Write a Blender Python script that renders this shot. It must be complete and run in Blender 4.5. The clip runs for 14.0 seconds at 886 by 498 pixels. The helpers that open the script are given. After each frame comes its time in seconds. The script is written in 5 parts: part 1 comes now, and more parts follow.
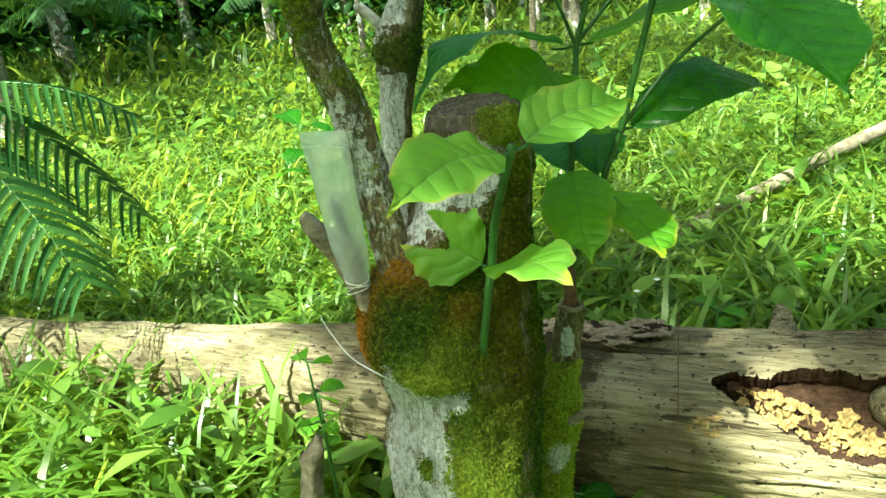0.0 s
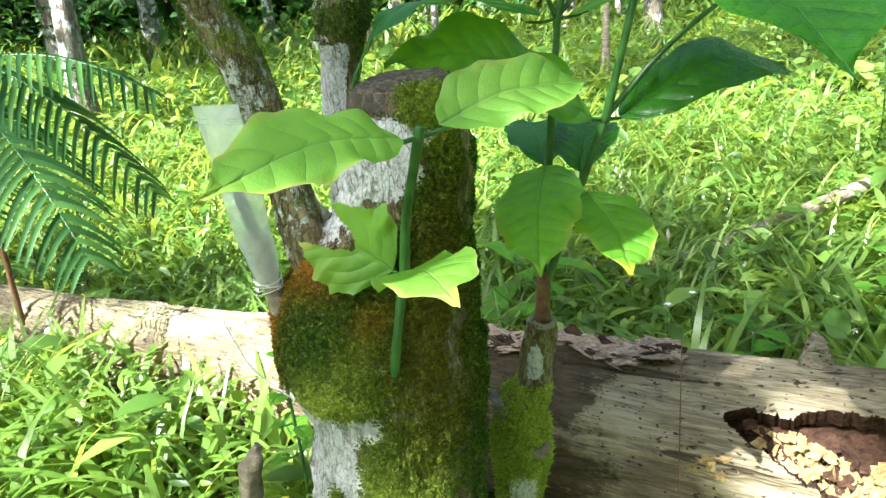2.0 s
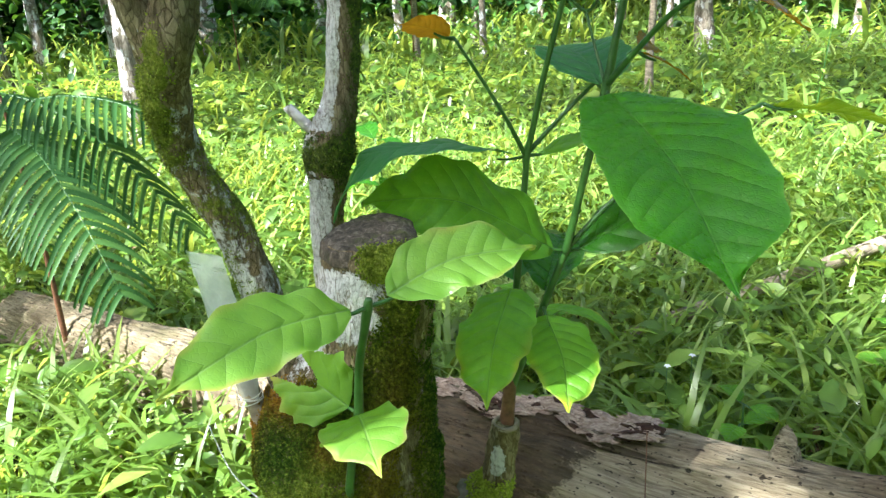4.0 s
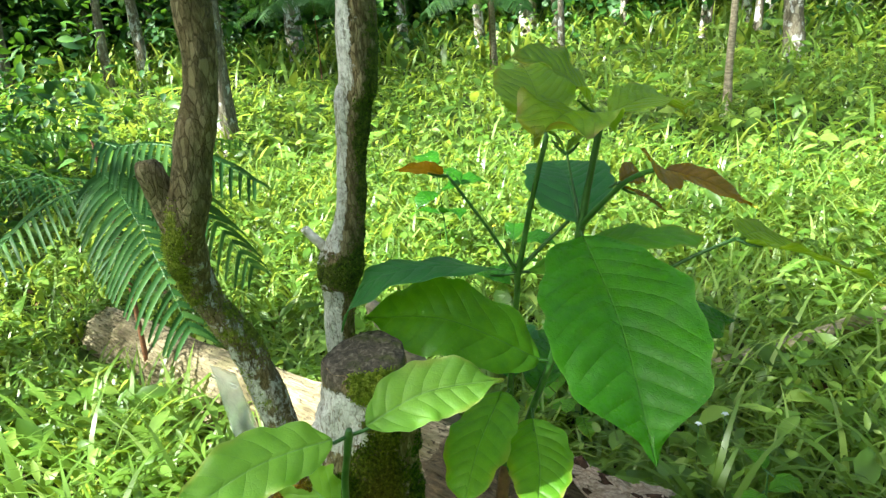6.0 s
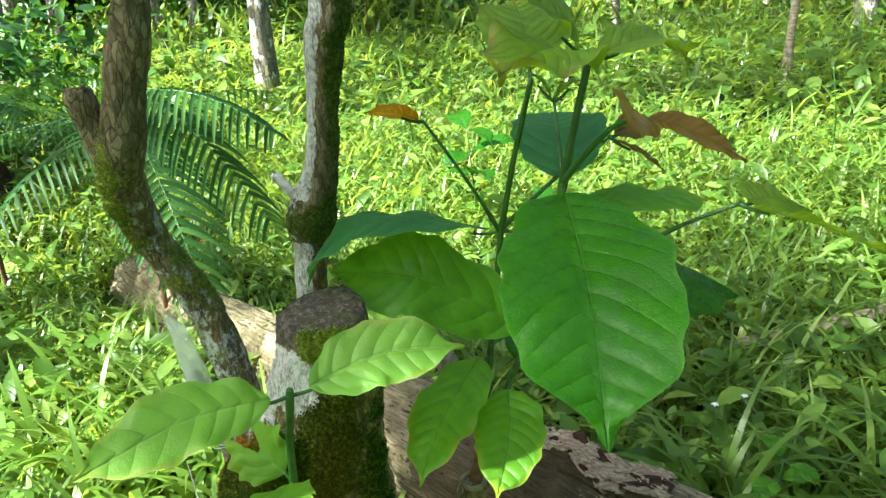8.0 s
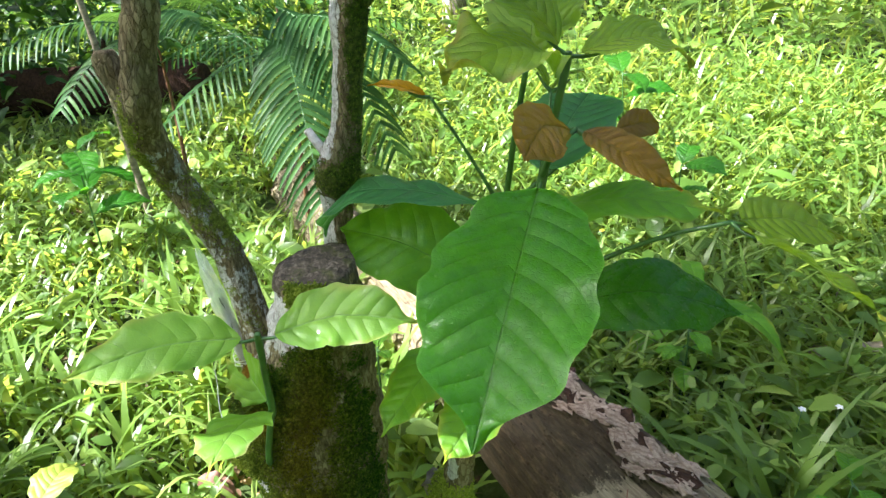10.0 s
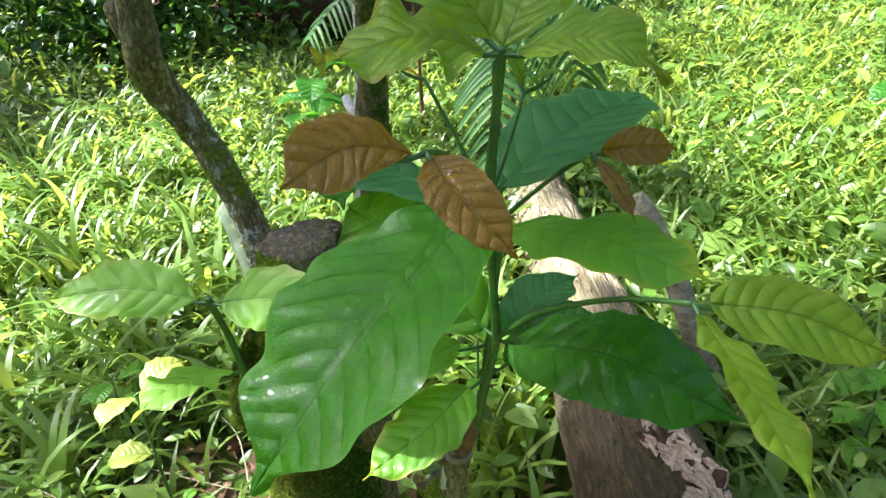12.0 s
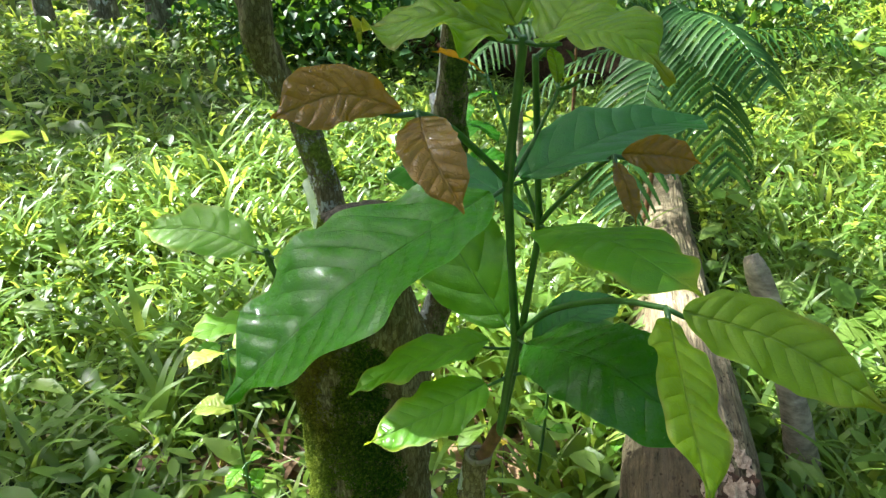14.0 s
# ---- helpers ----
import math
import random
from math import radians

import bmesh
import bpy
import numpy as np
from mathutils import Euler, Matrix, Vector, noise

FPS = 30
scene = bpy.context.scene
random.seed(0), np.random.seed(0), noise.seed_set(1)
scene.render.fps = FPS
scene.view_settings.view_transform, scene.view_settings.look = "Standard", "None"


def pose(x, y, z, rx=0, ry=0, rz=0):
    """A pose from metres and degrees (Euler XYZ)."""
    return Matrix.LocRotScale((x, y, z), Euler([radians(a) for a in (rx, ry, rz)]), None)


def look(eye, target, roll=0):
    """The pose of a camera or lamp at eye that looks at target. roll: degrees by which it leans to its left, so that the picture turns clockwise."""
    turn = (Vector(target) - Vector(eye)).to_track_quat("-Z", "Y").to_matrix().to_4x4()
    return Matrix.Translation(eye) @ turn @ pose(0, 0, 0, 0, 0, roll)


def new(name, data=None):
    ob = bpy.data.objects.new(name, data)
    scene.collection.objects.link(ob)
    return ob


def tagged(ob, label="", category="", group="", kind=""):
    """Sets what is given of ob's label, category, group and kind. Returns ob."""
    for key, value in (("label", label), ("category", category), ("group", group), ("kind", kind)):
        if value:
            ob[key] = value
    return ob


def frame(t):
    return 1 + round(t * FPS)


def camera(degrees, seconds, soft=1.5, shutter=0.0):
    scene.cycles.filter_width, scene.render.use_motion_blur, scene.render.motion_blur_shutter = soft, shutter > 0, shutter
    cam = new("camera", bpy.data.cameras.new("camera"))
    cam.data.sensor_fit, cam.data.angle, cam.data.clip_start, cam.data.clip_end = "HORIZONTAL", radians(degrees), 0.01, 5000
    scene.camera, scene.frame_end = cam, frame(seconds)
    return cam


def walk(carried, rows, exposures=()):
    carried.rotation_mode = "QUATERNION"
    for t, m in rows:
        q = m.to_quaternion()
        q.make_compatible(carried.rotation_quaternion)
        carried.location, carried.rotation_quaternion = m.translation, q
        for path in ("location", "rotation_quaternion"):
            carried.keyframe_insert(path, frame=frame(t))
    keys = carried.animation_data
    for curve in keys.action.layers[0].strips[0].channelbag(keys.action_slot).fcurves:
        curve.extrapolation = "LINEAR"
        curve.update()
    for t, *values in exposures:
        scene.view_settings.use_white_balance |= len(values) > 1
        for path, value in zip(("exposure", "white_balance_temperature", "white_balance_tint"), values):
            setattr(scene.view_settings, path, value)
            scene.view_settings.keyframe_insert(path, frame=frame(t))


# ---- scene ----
cam = camera(65.0, 14.0, 1.45)
PATH = [
    (0, (0.296, -0.653, 0.997), (-0.53, 1.034, 0.31), -6.1),
    (0.5, (0.304, -0.63, 0.991), (-0.568, 1.036, 0.311), -5.6),
    (1, (0.333, -0.575, 0.975), (-0.559, 1.078, 0.288), -5.2),
    (1.5, (0.357, -0.522, 0.958), (-0.605, 1.097, 0.283), -5.0),
    (2, (0.37, -0.494, 0.955), (-0.638, 1.09, 0.267), -5.1),
    (2.5, (0.375, -0.473, 0.96), (-0.686, 1.073, 0.263), -5.0),
    (3, (0.389, -0.453, 0.974), (-0.701, 1.072, 0.279), -4.5),
    (3.5, (0.421, -0.455, 1.028), (-0.678, 1.071, 0.347), -4.2),
    (4, (0.461, -0.465, 1.103), (-0.651, 1.047, 0.413), -3.8),
    (4.2, (0.483, -0.475, 1.135), (-0.662, 1.013, 0.446), -4.5),
    (6.3, (0.577, -0.391, 1.261), (-0.743, 0.927, 0.54), -3.8),
    (6.5, (0.581, -0.364, 1.246), (-0.754, 0.916, 0.484), -2.9),
    (7, (0.58, -0.319, 1.221), (-0.76, 0.943, 0.438), -3.2),
    (7.5, (0.581, -0.322, 1.221), (-0.768, 0.924, 0.43), -3.6),
    (8, (0.588, -0.325, 1.22), (-0.775, 0.917, 0.446), -3.8),
    (8.2, (0.593, -0.316, 1.215), (-0.796, 0.891, 0.431), -4.5),
    (10.5, (0.727, -0.068, 1.278), (-0.921, 0.498, 0.296), -3.8),
    (11, (0.71, 0.041, 1.234), (-0.976, 0.392, 0.218), -5.2),
    (11.5, (0.682, 0.146, 1.247), (-1.004, 0.371, 0.194), -3.9),
    (12, (0.69, 0.181, 1.262), (-1.025, 0.163, 0.233), -4.8),
    (12.5, (0.721, 0.231, 1.231), (-0.978, -0.092, 0.228), -0.7),
    (13, (0.72, 0.285, 1.224), (-0.998, -0.096, 0.273), 0.1),
    (13.5, (0.732, 0.298, 1.222), (-1.005, -0.113, 0.321), -0.6),
    (14, (0.728, 0.3, 1.22), (-1.002, -0.144, 0.319), -1.1),
]
walk(cam, [(t, look(eye, target, roll)) for t, eye, target, roll in PATH], [(0, 2.46, 6400, -16), (1.2, 2.54, 6400, -12), (2.0, 2.94, 5700, 12), (3.0, 2.92, 5700, 15), (4.2, 2.80, 5700, 16), (6.3, 2.62, 6100, 2), (8.2, 2.62, 5950, 4), (10.3, 2.80, 5800, 20), (11.9, 2.80, 5750, 20), (12.8, 2.64, 5900, 14), (14, 2.60, 5950, 10)])

# ---- light ----
SUN_FROM = Vector((-0.22, -0.75, 0.95)).normalized()
world = bpy.data.worlds.new("sky")
scene.world = world
world.use_nodes = True
wn = world.node_tree
sky = wn.nodes.new("ShaderNodeTexSky")
sky.sky_type, sky.sun_disc = "NISHITA", False
sky.sun_elevation = math.asin(SUN_FROM.z)
sky.sun_rotation = math.atan2(SUN_FROM.x, SUN_FROM.y)
sky.sun_intensity = 0.4
sky.dust_density, sky.ozone_density = 4.0, 0.3
wn.links.new(sky.outputs[0], wn.nodes["Background"].inputs[0])
wn.nodes["Background"].inputs[1].default_value = 0.066
sun = new("sun", bpy.data.lights.new("sun", "SUN"))
sun.data.energy, sun.data.angle, sun.data.color = 5.0, radians(0.6), (1.0, 0.95, 0.84)
sun.matrix_world = look(SUN_FROM * 30, (0, 0, 0))

# ---- materials ----
class Net:
    """A short way to write node trees."""
    def __init__(self, name):
        self.m = bpy.data.materials.new(name)
        self.m.use_nodes = True
        self.t = self.m.node_tree
        self.t.nodes.clear()
        self.out = self.t.nodes.new("ShaderNodeOutputMaterial")

    def put(self, sock, v):
        if isinstance(v, bpy.types.NodeSocket):
            self.t.links.new(v, sock)
        elif isinstance(v, (tuple, list)) and len(v) == 3 and sock.type == "RGBA":
            sock.default_value = (*v, 1)
        else:
            sock.default_value = v

    def node(self, kind, **ins):
        n = self.t.nodes.new(kind)
        for k, v in ins.items():
            self.put(n.inputs[k.replace("_", " ")], v)
        return n

    def math(self, op, a, b=0.0, clamp=False):
        n = self.t.nodes.new("ShaderNodeMath")
        n.operation, n.use_clamp = op, clamp
        self.put(n.inputs[0], a), self.put(n.inputs[1], b)
        return n.outputs[0]

    def noise(self, scale, detail=4.0, rough=0.55, vec=None, distort=0.0):
        n = self.node("ShaderNodeTexNoise", Scale=scale, Detail=detail, Roughness=rough, Distortion=distort)
        self.put(n.inputs["Vector"], vec if vec is not None else self.coords())
        return n.outputs["Fac"]

    def coords(self, scale=None):
        c = self.node("ShaderNodeTexCoord").outputs["Object"]
        if scale:
            mp = self.node("ShaderNodeMapping", Scale=scale)
            self.put(mp.inputs["Vector"], c)
            c = mp.outputs[0]
        return c

    def ramp(self, f, *stops):
        n = self.t.nodes.new("ShaderNodeValToRGB")
        self.put(n.inputs[0], f)
        el = n.color_ramp.elements
        while len(el) < len(stops):
            el.new(0.5)
        for e, (p, c) in zip(el, stops):
            e.position, e.color = p, (*c, 1) if len(c) == 3 else c
        return n.outputs[0]

    def step(self, f, lo, hi):
        n = self.t.nodes.new("ShaderNodeMapRange")
        n.interpolation_type = "SMOOTHSTEP"
        self.put(n.inputs["Value"], f)
        self.put(n.inputs["From Min"], lo), self.put(n.inputs["From Max"], hi)
        return n.outputs[0]

    def mix(self, f, a, b, how="MIX"):
        n = self.t.nodes.new("ShaderNodeMix")
        n.data_type, n.blend_type = "RGBA", how
        self.put(n.inputs[0], f), self.put(n.inputs[6], a), self.put(n.inputs[7], b)
        return n.outputs[2]

    def attr(self, name):
        n = self.t.nodes.new("ShaderNodeAttribute")
        n.attribute_name = name
        return n.outputs["Fac"]

    def bump(self, h, strength=0.5, dist=0.005):
        return self.node("ShaderNodeBump", Height=h, Strength=strength, Distance=dist).outputs[0]

    def finish(self, color, rough=0.6, bump=None, trans=0.0, trans_color=None, spec=0.5, coat=0.0, alpha=None):
        p = self.t.nodes.new("ShaderNodeBsdfPrincipled")
        self.put(p.inputs["Base Color"], color), self.put(p.inputs["Roughness"], rough)
        self.put(p.inputs["Specular IOR Level"], spec)
        self.put(p.inputs["Coat Weight"], coat)
        p.inputs["Coat Roughness"].default_value = 0.10
        if alpha is not None:
            self.put(p.inputs["Alpha"], alpha)
        if bump is not None:
            self.put(p.inputs["Normal"], bump)
        sh = p.outputs[0]
        if trans:
            tr = self.node("ShaderNodeBsdfTranslucent")
            self.put(tr.inputs["Color"], trans_color if trans_color is not None else color)
            mx = self.t.nodes.new("ShaderNodeMixShader")
            self.put(mx.inputs[0], trans)
            self.t.links.new(sh, mx.inputs[1]), self.t.links.new(tr.outputs[0], mx.inputs[2])
            sh = mx.outputs[0]
        self.t.links.new(sh, self.out.inputs[0])
        return self.m


def leaf_material(name, deep, light, vein, glow, trans=0.35, rough=0.32, edge=None, spots=False, spec=0.5, relief=0.5, pucker=0.5, coat=0.06, line_mix=0.12):
    """A leaf with a midrib, side veins and a netted, puckered blade, by its own u (across), v (along) and vein count."""
    n = Net(name)
    uv = n.node("ShaderNodeUVMap").outputs[0]
    xyz = n.node("ShaderNodeSeparateXYZ")
    n.put(xyz.inputs[0], uv)
    au = n.math("ABSOLUTE", n.math("MULTIPLY", n.math("SUBTRACT", xyz.outputs[0], 0.5), 2.0))
    v = xyz.outputs[1]
    s, d = n.attr("vein"), n.attr("across")
    big, mid, fine = n.noise(14.0, 3.0), n.noise(55.0, 3.0, 0.6), n.noise(190.0, 4.0, 0.65)
    fr = n.math("ABSOLUTE", n.math("SUBTRACT", n.math("FRACT", s), 0.5))
    fade = n.math("MULTIPLY", n.math("SUBTRACT", 1.0, n.step(au, 0.72, 1.0)), n.math("SUBTRACT", 1.0, n.step(v, 0.86, 0.97)))
    line = n.math("MULTIPLY", n.step(fr, 0.475, 0.497), fade)
    rib = n.math("MULTIPLY", n.math("SUBTRACT", 1.0, n.step(d, 0.0004, 0.0013)), n.math("SUBTRACT", 1.0, n.math("MULTIPLY", v, 0.5)))
    cell = n.node("ShaderNodeTexVoronoi", Scale=210.0)
    cell.feature = "DISTANCE_TO_EDGE"
    n.put(cell.inputs["Vector"], n.coords())
    net = n.math("SUBTRACT", 1.0, n.step(cell.outputs["Distance"], 0.03, 0.16))
    v_all = n.math("MAXIMUM", n.math("MULTIPLY", line, line_mix), n.math("MAXIMUM", n.math("MULTIPLY", rib, 0.75), n.math("MULTIPLY", net, 0.05)))
    base = n.mix(n.step(big, 0.3, 0.75), deep, light)
    base = n.mix(n.math("MULTIPLY", n.step(mid, 0.35, 0.7), 0.30), base, light)
    base = n.mix(n.math("MULTIPLY", fine, 0.20), base, deep)
    if edge:
        e = n.math("ADD", n.math("POWER", au, 3.0), n.math("MULTIPLY", n.math("SUBTRACT", big, 0.45), 1.8))
        e = n.math("ADD", n.math("MULTIPLY", n.step(e, 0.55, 1.3), n.step(v, 0.3, 0.75)), n.math("MULTIPLY", n.step(n.math("ADD", v, n.math("MULTIPLY", n.math("SUBTRACT", big, 0.5), 0.5)), 0.80, 0.97), 0.9), True)
        base = n.mix(n.math("MULTIPLY", e, 0.70), base, edge)
        brown = n.math("MULTIPLY", n.step(n.math("ADD", au, n.math("MULTIPLY", n.math("SUBTRACT", mid, 0.5), 0.5)), 0.93, 1.05), n.step(v, 0.35, 0.6))
        base = n.mix(n.math("MULTIPLY", brown, 0.75), base, (0.30, 0.20, 0.08))
    margin = n.step(au, 0.955, 0.995)
    base = n.mix(n.math("MULTIPLY", margin, 0.5), base, vein)
    if spots:
        sp = n.step(n.noise(210.0, 1.0), 0.72, 0.76)
        base = n.mix(n.math("MULTIPLY", sp, 0.45), base, (0.35, 0.42, 0.12))
    col = n.mix(v_all, base, vein)
    tcol = n.mix(n.math("MULTIPLY", v_all, 0.7), n.mix(n.math("MULTIPLY", n.step(mid, 0.35, 0.7), 0.4), glow, light), deep)
    if edge:
        tcol = n.mix(n.math("MULTIPLY", e, 0.8), tcol, edge)
    swell = n.math("MULTIPLY", n.math("POWER", n.math("ABSOLUTE", n.math("SINE", n.math("MULTIPLY", s, math.pi))), 0.5), fade)
    h = n.math("ADD", n.math("ADD", n.math("MULTIPLY", rib, -0.7), n.math("MULTIPLY", swell, 0.5)), n.math("ADD", n.math("MULTIPLY", n.math("ADD", n.noise(38.0, 2.0), n.math("MULTIPLY", net, -0.10)), pucker), n.math("MULTIPLY", fine, 0.06)))
    return n.finish(col, n.math("ADD", rough, n.math("MULTIPLY", fine, 0.16)), n.bump(h, relief, 0.0045), trans, tcol, spec, coat)


def plain_leaf(name, dark, mid, light, trans=0.4, rough=0.45, spec=0.5):
    """Small leaves and blades: one tint for each."""
    n = Net(name)
    r = n.node("ShaderNodeNewGeometry").outputs["Random Per Island"]
    c = n.ramp(r, (0.0, (dark[0] * 0.8, dark[1] * 0.8, dark[2] * 0.8)), (0.30, dark), (0.62, mid), (0.93, light), (1.0, (light[0] * 1.12, light[1], light[2] * 0.9)))
    c = n.mix(n.math("MULTIPLY", n.noise(60.0, 2.0), 0.5), c, mid)
    t = n.mix(0.55, c, (light[0] * 1.5, light[1] * 1.25, light[2] * 0.5))
    return n.finish(c, rough, None, trans, t, spec)


M = {}
M["big"] = leaf_material("leaf_deep_green", (0.026, 0.138, 0.003), (0.050, 0.198, 0.005), (0.14, 0.33, 0.04), (0.19, 0.60, 0.006), 0.42, 0.20, None, True, 0.22, 1.0, 0.6, 0.22, 0.20)
M["dark"] = leaf_material("leaf_dark_green", (0.016, 0.080, 0.004), (0.030, 0.125, 0.006), (0.05, 0.15, 0.02), (0.11, 0.40, 0.004), 0.38, 0.20, None, True, 0.25, 0.95, 0.5, 0.16)
M["wavy"] = leaf_material("leaf_wavy_green", (0.045, 0.160, 0.012), (0.085, 0.240, 0.018), (0.15, 0.33, 0.06), (0.34, 0.66, 0.012), 0.54, 0.24, None, True, 0.25, 1.0, 0.5, 0.14)
M["teal"] = leaf_material("leaf_blue_green", (0.030, 0.130, 0.034), (0.055, 0.185, 0.050), (0.12, 0.28, 0.10), (0.12, 0.40, 0.05), 0.36, 0.26, None, False, 0.2, 0.8, 0.5, 0.12)
M["mid"] = leaf_material("leaf_mid_green", (0.070, 0.215, 0.012), (0.115, 0.290, 0.018), (0.17, 0.36, 0.06), (0.32, 0.64, 0.014), 0.48, 0.32, (0.42, 0.46, 0.02), False, 0.3, 0.8, 0.5, 0.10)
M["young"] = leaf_material("leaf_yellow_green", (0.125, 0.305, 0.030), (0.200, 0.385, 0.050), (0.31, 0.49, 0.14), (0.42, 0.70, 0.02), 0.48, 0.36, (0.50, 0.46, 0.07), False, 0.28, 0.62, 0.5, 0.10, 0.30)
M["olive"] = leaf_material("leaf_olive_young", (0.115, 0.225, 0.012), (0.190, 0.300, 0.020), (0.22, 0.31, 0.04), (0.46, 0.62, 0.012), 0.50, 0.22, (0.30, 0.27, 0.02), False, 0.3, 0.95, 0.5, 0.12)
M["bronze"] = leaf_material("leaf_bronze_young", (0.150, 0.076, 0.001), (0.245, 0.126, 0.002), (0.28, 0.18, 0.01), (0.58, 0.29, 0.006), 0.40, 0.14, None, False, 0.22, 0.9, 1.2, 0.40)
M["yellowing"] = leaf_material("leaf_yellowing", (0.20, 0.29, 0.03), (0.33, 0.40, 0.06), (0.25, 0.34, 0.04), (0.65, 0.60, 0.06), 0.45, 0.45)
M["weed"] = plain_leaf("weed_leaf", (0.038, 0.090, 0.014), (0.122, 0.248, 0.032), (0.285, 0.425, 0.090), 0.55, 0.40, 0.42)
M["grass"] = plain_leaf("grass_blade", (0.056, 0.118, 0.016), (0.146, 0.268, 0.038), (0.330, 0.450, 0.120), 0.55, 0.36, 0.55)
M["fern"] = plain_leaf("feathery_leaflet", (0.022, 0.078, 0.018), (0.044, 0.128, 0.028), (0.085, 0.190, 0.042), 0.40, 0.5, 0.25)
M["forest"] = plain_leaf("forest_leaf", (0.010, 0.050, 0.008), (0.030, 0.110, 0.014), (0.090, 0.220, 0.022), 0.35, 0.5)
M["dry"] = plain_leaf("reddish_dead_leaf", (0.050, 0.022, 0.015), (0.090, 0.040, 0.026), (0.150, 0.075, 0.046), 0.1, 0.7)
M["litter"] = plain_leaf("dead_leaf", (0.060, 0.030, 0.014), (0.150, 0.085, 0.040), (0.300, 0.210, 0.110), 0.1, 0.8)

n = Net("stem_green")
g = n.noise(40, 3)
M["stem"] = n.finish(n.mix(n.step(g, 0.3, 0.7), (0.024, 0.085, 0.014), (0.050, 0.145, 0.024)), 0.4, n.bump(n.noise(220, 3), 0.25, 0.001), 0.08)
n = Net("stem_brown")
M["stem_brown"] = n.finish(n.ramp(n.noise(90, 4), (0.3, (0.08, 0.032, 0.014)), (0.7, (0.22, 0.10, 0.045))), 0.65, n.bump(n.noise(200, 4), 0.5, 0.002))

n = Net("soil")
a, b = n.noise(1.1, 5), n.noise(18, 5, 0.65)
c = n.mix(n.step(a, 0.42, 0.62), (0.030, 0.052, 0.012), (0.075, 0.110, 0.022))
c = n.mix(n.step(b, 0.52, 0.7), c, (0.075, 0.052, 0.028))
M["soil"] = n.finish(c, 0.95, n.bump(b, 0.9, 0.03), 0.0, None, 0.2)


def bark_material(name, dark, mid, pale, coarse=1.0):
    """Ridged bark with white crust, green and rust moss by the masks that the mesh carries."""
    n = Net(name)
    co = n.coords((1, 1, 0.34))
    ridge, fine, big = n.noise(150 / coarse, 6, 0.75, co, 0.15), n.noise(480, 4, 0.6), n.noise(16, 4, 0.6)
    c = n.ramp(ridge, (0.32, dark), (0.52, mid), (0.72, pale))
    c = n.mix(n.math("MULTIPLY", n.step(big, 0.5, 0.7), 0.45), c, (0.10, 0.105, 0.05))
    vor = n.node("ShaderNodeTexVoronoi", Scale=200.0 / coarse)
    vor.feature = "DISTANCE_TO_EDGE"
    wob = n.node("ShaderNodeTexNoise", Scale=60.0, Detail=3.0)
    n.put(wob.inputs["Vector"], co)
    wv = n.node("ShaderNodeVectorMath")
    wv.operation = "MULTIPLY_ADD"
    n.put(wv.inputs[0], wob.outputs["Color"]), n.put(wv.inputs[1], (0.012, 0.012, 0.012)), n.put(wv.inputs[2], co)
    n.put(vor.inputs["Vector"], wv.outputs[0])
    flake = n.node("ShaderNodeTexVoronoi", Scale=200.0 / coarse)
    n.put(flake.inputs["Vector"], wv.outputs[0])
    crack = n.step(vor.outputs["Distance"], 0.02, 0.09)
    tint = n.node("ShaderNodeSeparateColor", Color=flake.outputs["Color"])
    c = n.mix(n.math("MULTIPLY", n.step(tint.outputs[0], 0.55, 0.95), 0.55), c, pale)
    c = n.mix(n.math("MULTIPLY", n.math("SUBTRACT", 1.0, crack), 0.55), c, dark)
    seam = n.math("ABSOLUTE", n.math("SUBTRACT", n.noise(70, 5, 0.6, n.coords((1, 1, 0.16)), 0.3), 0.5))
    peel = n.step(seam, 0.004, 0.022)
    crust = n.step(n.math("ADD", n.attr("crust"), n.math("ADD", n.math("MULTIPLY", n.math("SUBTRACT", n.noise(52 / coarse, 7, 0.75 if coarse == 1 else 0.6), 0.5), 2.6), n.math("MULTIPLY", n.math("SUBTRACT", ridge, 0.5), 1.6))), 0.46, 0.58)
    crust = n.math("MULTIPLY", crust, n.math("ADD", 0.35, n.math("MULTIPLY", peel, 0.65)))
    c = n.mix(crust, c, n.mix(n.step(n.noise(150, 5, 0.7), 0.30, 0.55), (0.32, 0.33, 0.30), (0.68, 0.69, 0.67)))
    c = n.mix(n.math("MULTIPLY", n.math("MULTIPLY", crust, n.math("SUBTRACT", 1.0, crack)), 0.14), c, mid)
    moss = n.step(n.math("ADD", n.attr("moss"), n.math("MULTIPLY", n.math("SUBTRACT", n.noise(60, 5, 0.7), 0.5), 1.2)), 0.42, 0.6)
    mc = n.ramp(n.noise(170, 3, 0.7), (0.3, (0.012, 0.024, 0.004)), (0.55, (0.055, 0.085, 0.010)), (0.75, (0.15, 0.20, 0.022)))
    mc = n.mix(n.attr("gold"), mc, n.ramp(n.noise(170, 3, 0.7), (0.3, (0.09, 0.12, 0.008)), (0.55, (0.24, 0.29, 0.022)), (0.75, (0.42, 0.45, 0.06))))
    mc = n.mix(n.attr("rust"), mc, (0.26, 0.115, 0.014))
    c = n.mix(moss, c, mc)
    h = n.math("ADD", n.math("ADD", n.math("MULTIPLY", ridge, 1.0), n.math("MULTIPLY", fine, 0.3)), n.math("ADD", n.math("MULTIPLY", crust, 0.7), n.math("MULTIPLY", crack, 0.6)))
    return n.finish(c, 0.9, n.bump(h, 0.9, 0.005), 0.0, None, 0.25)


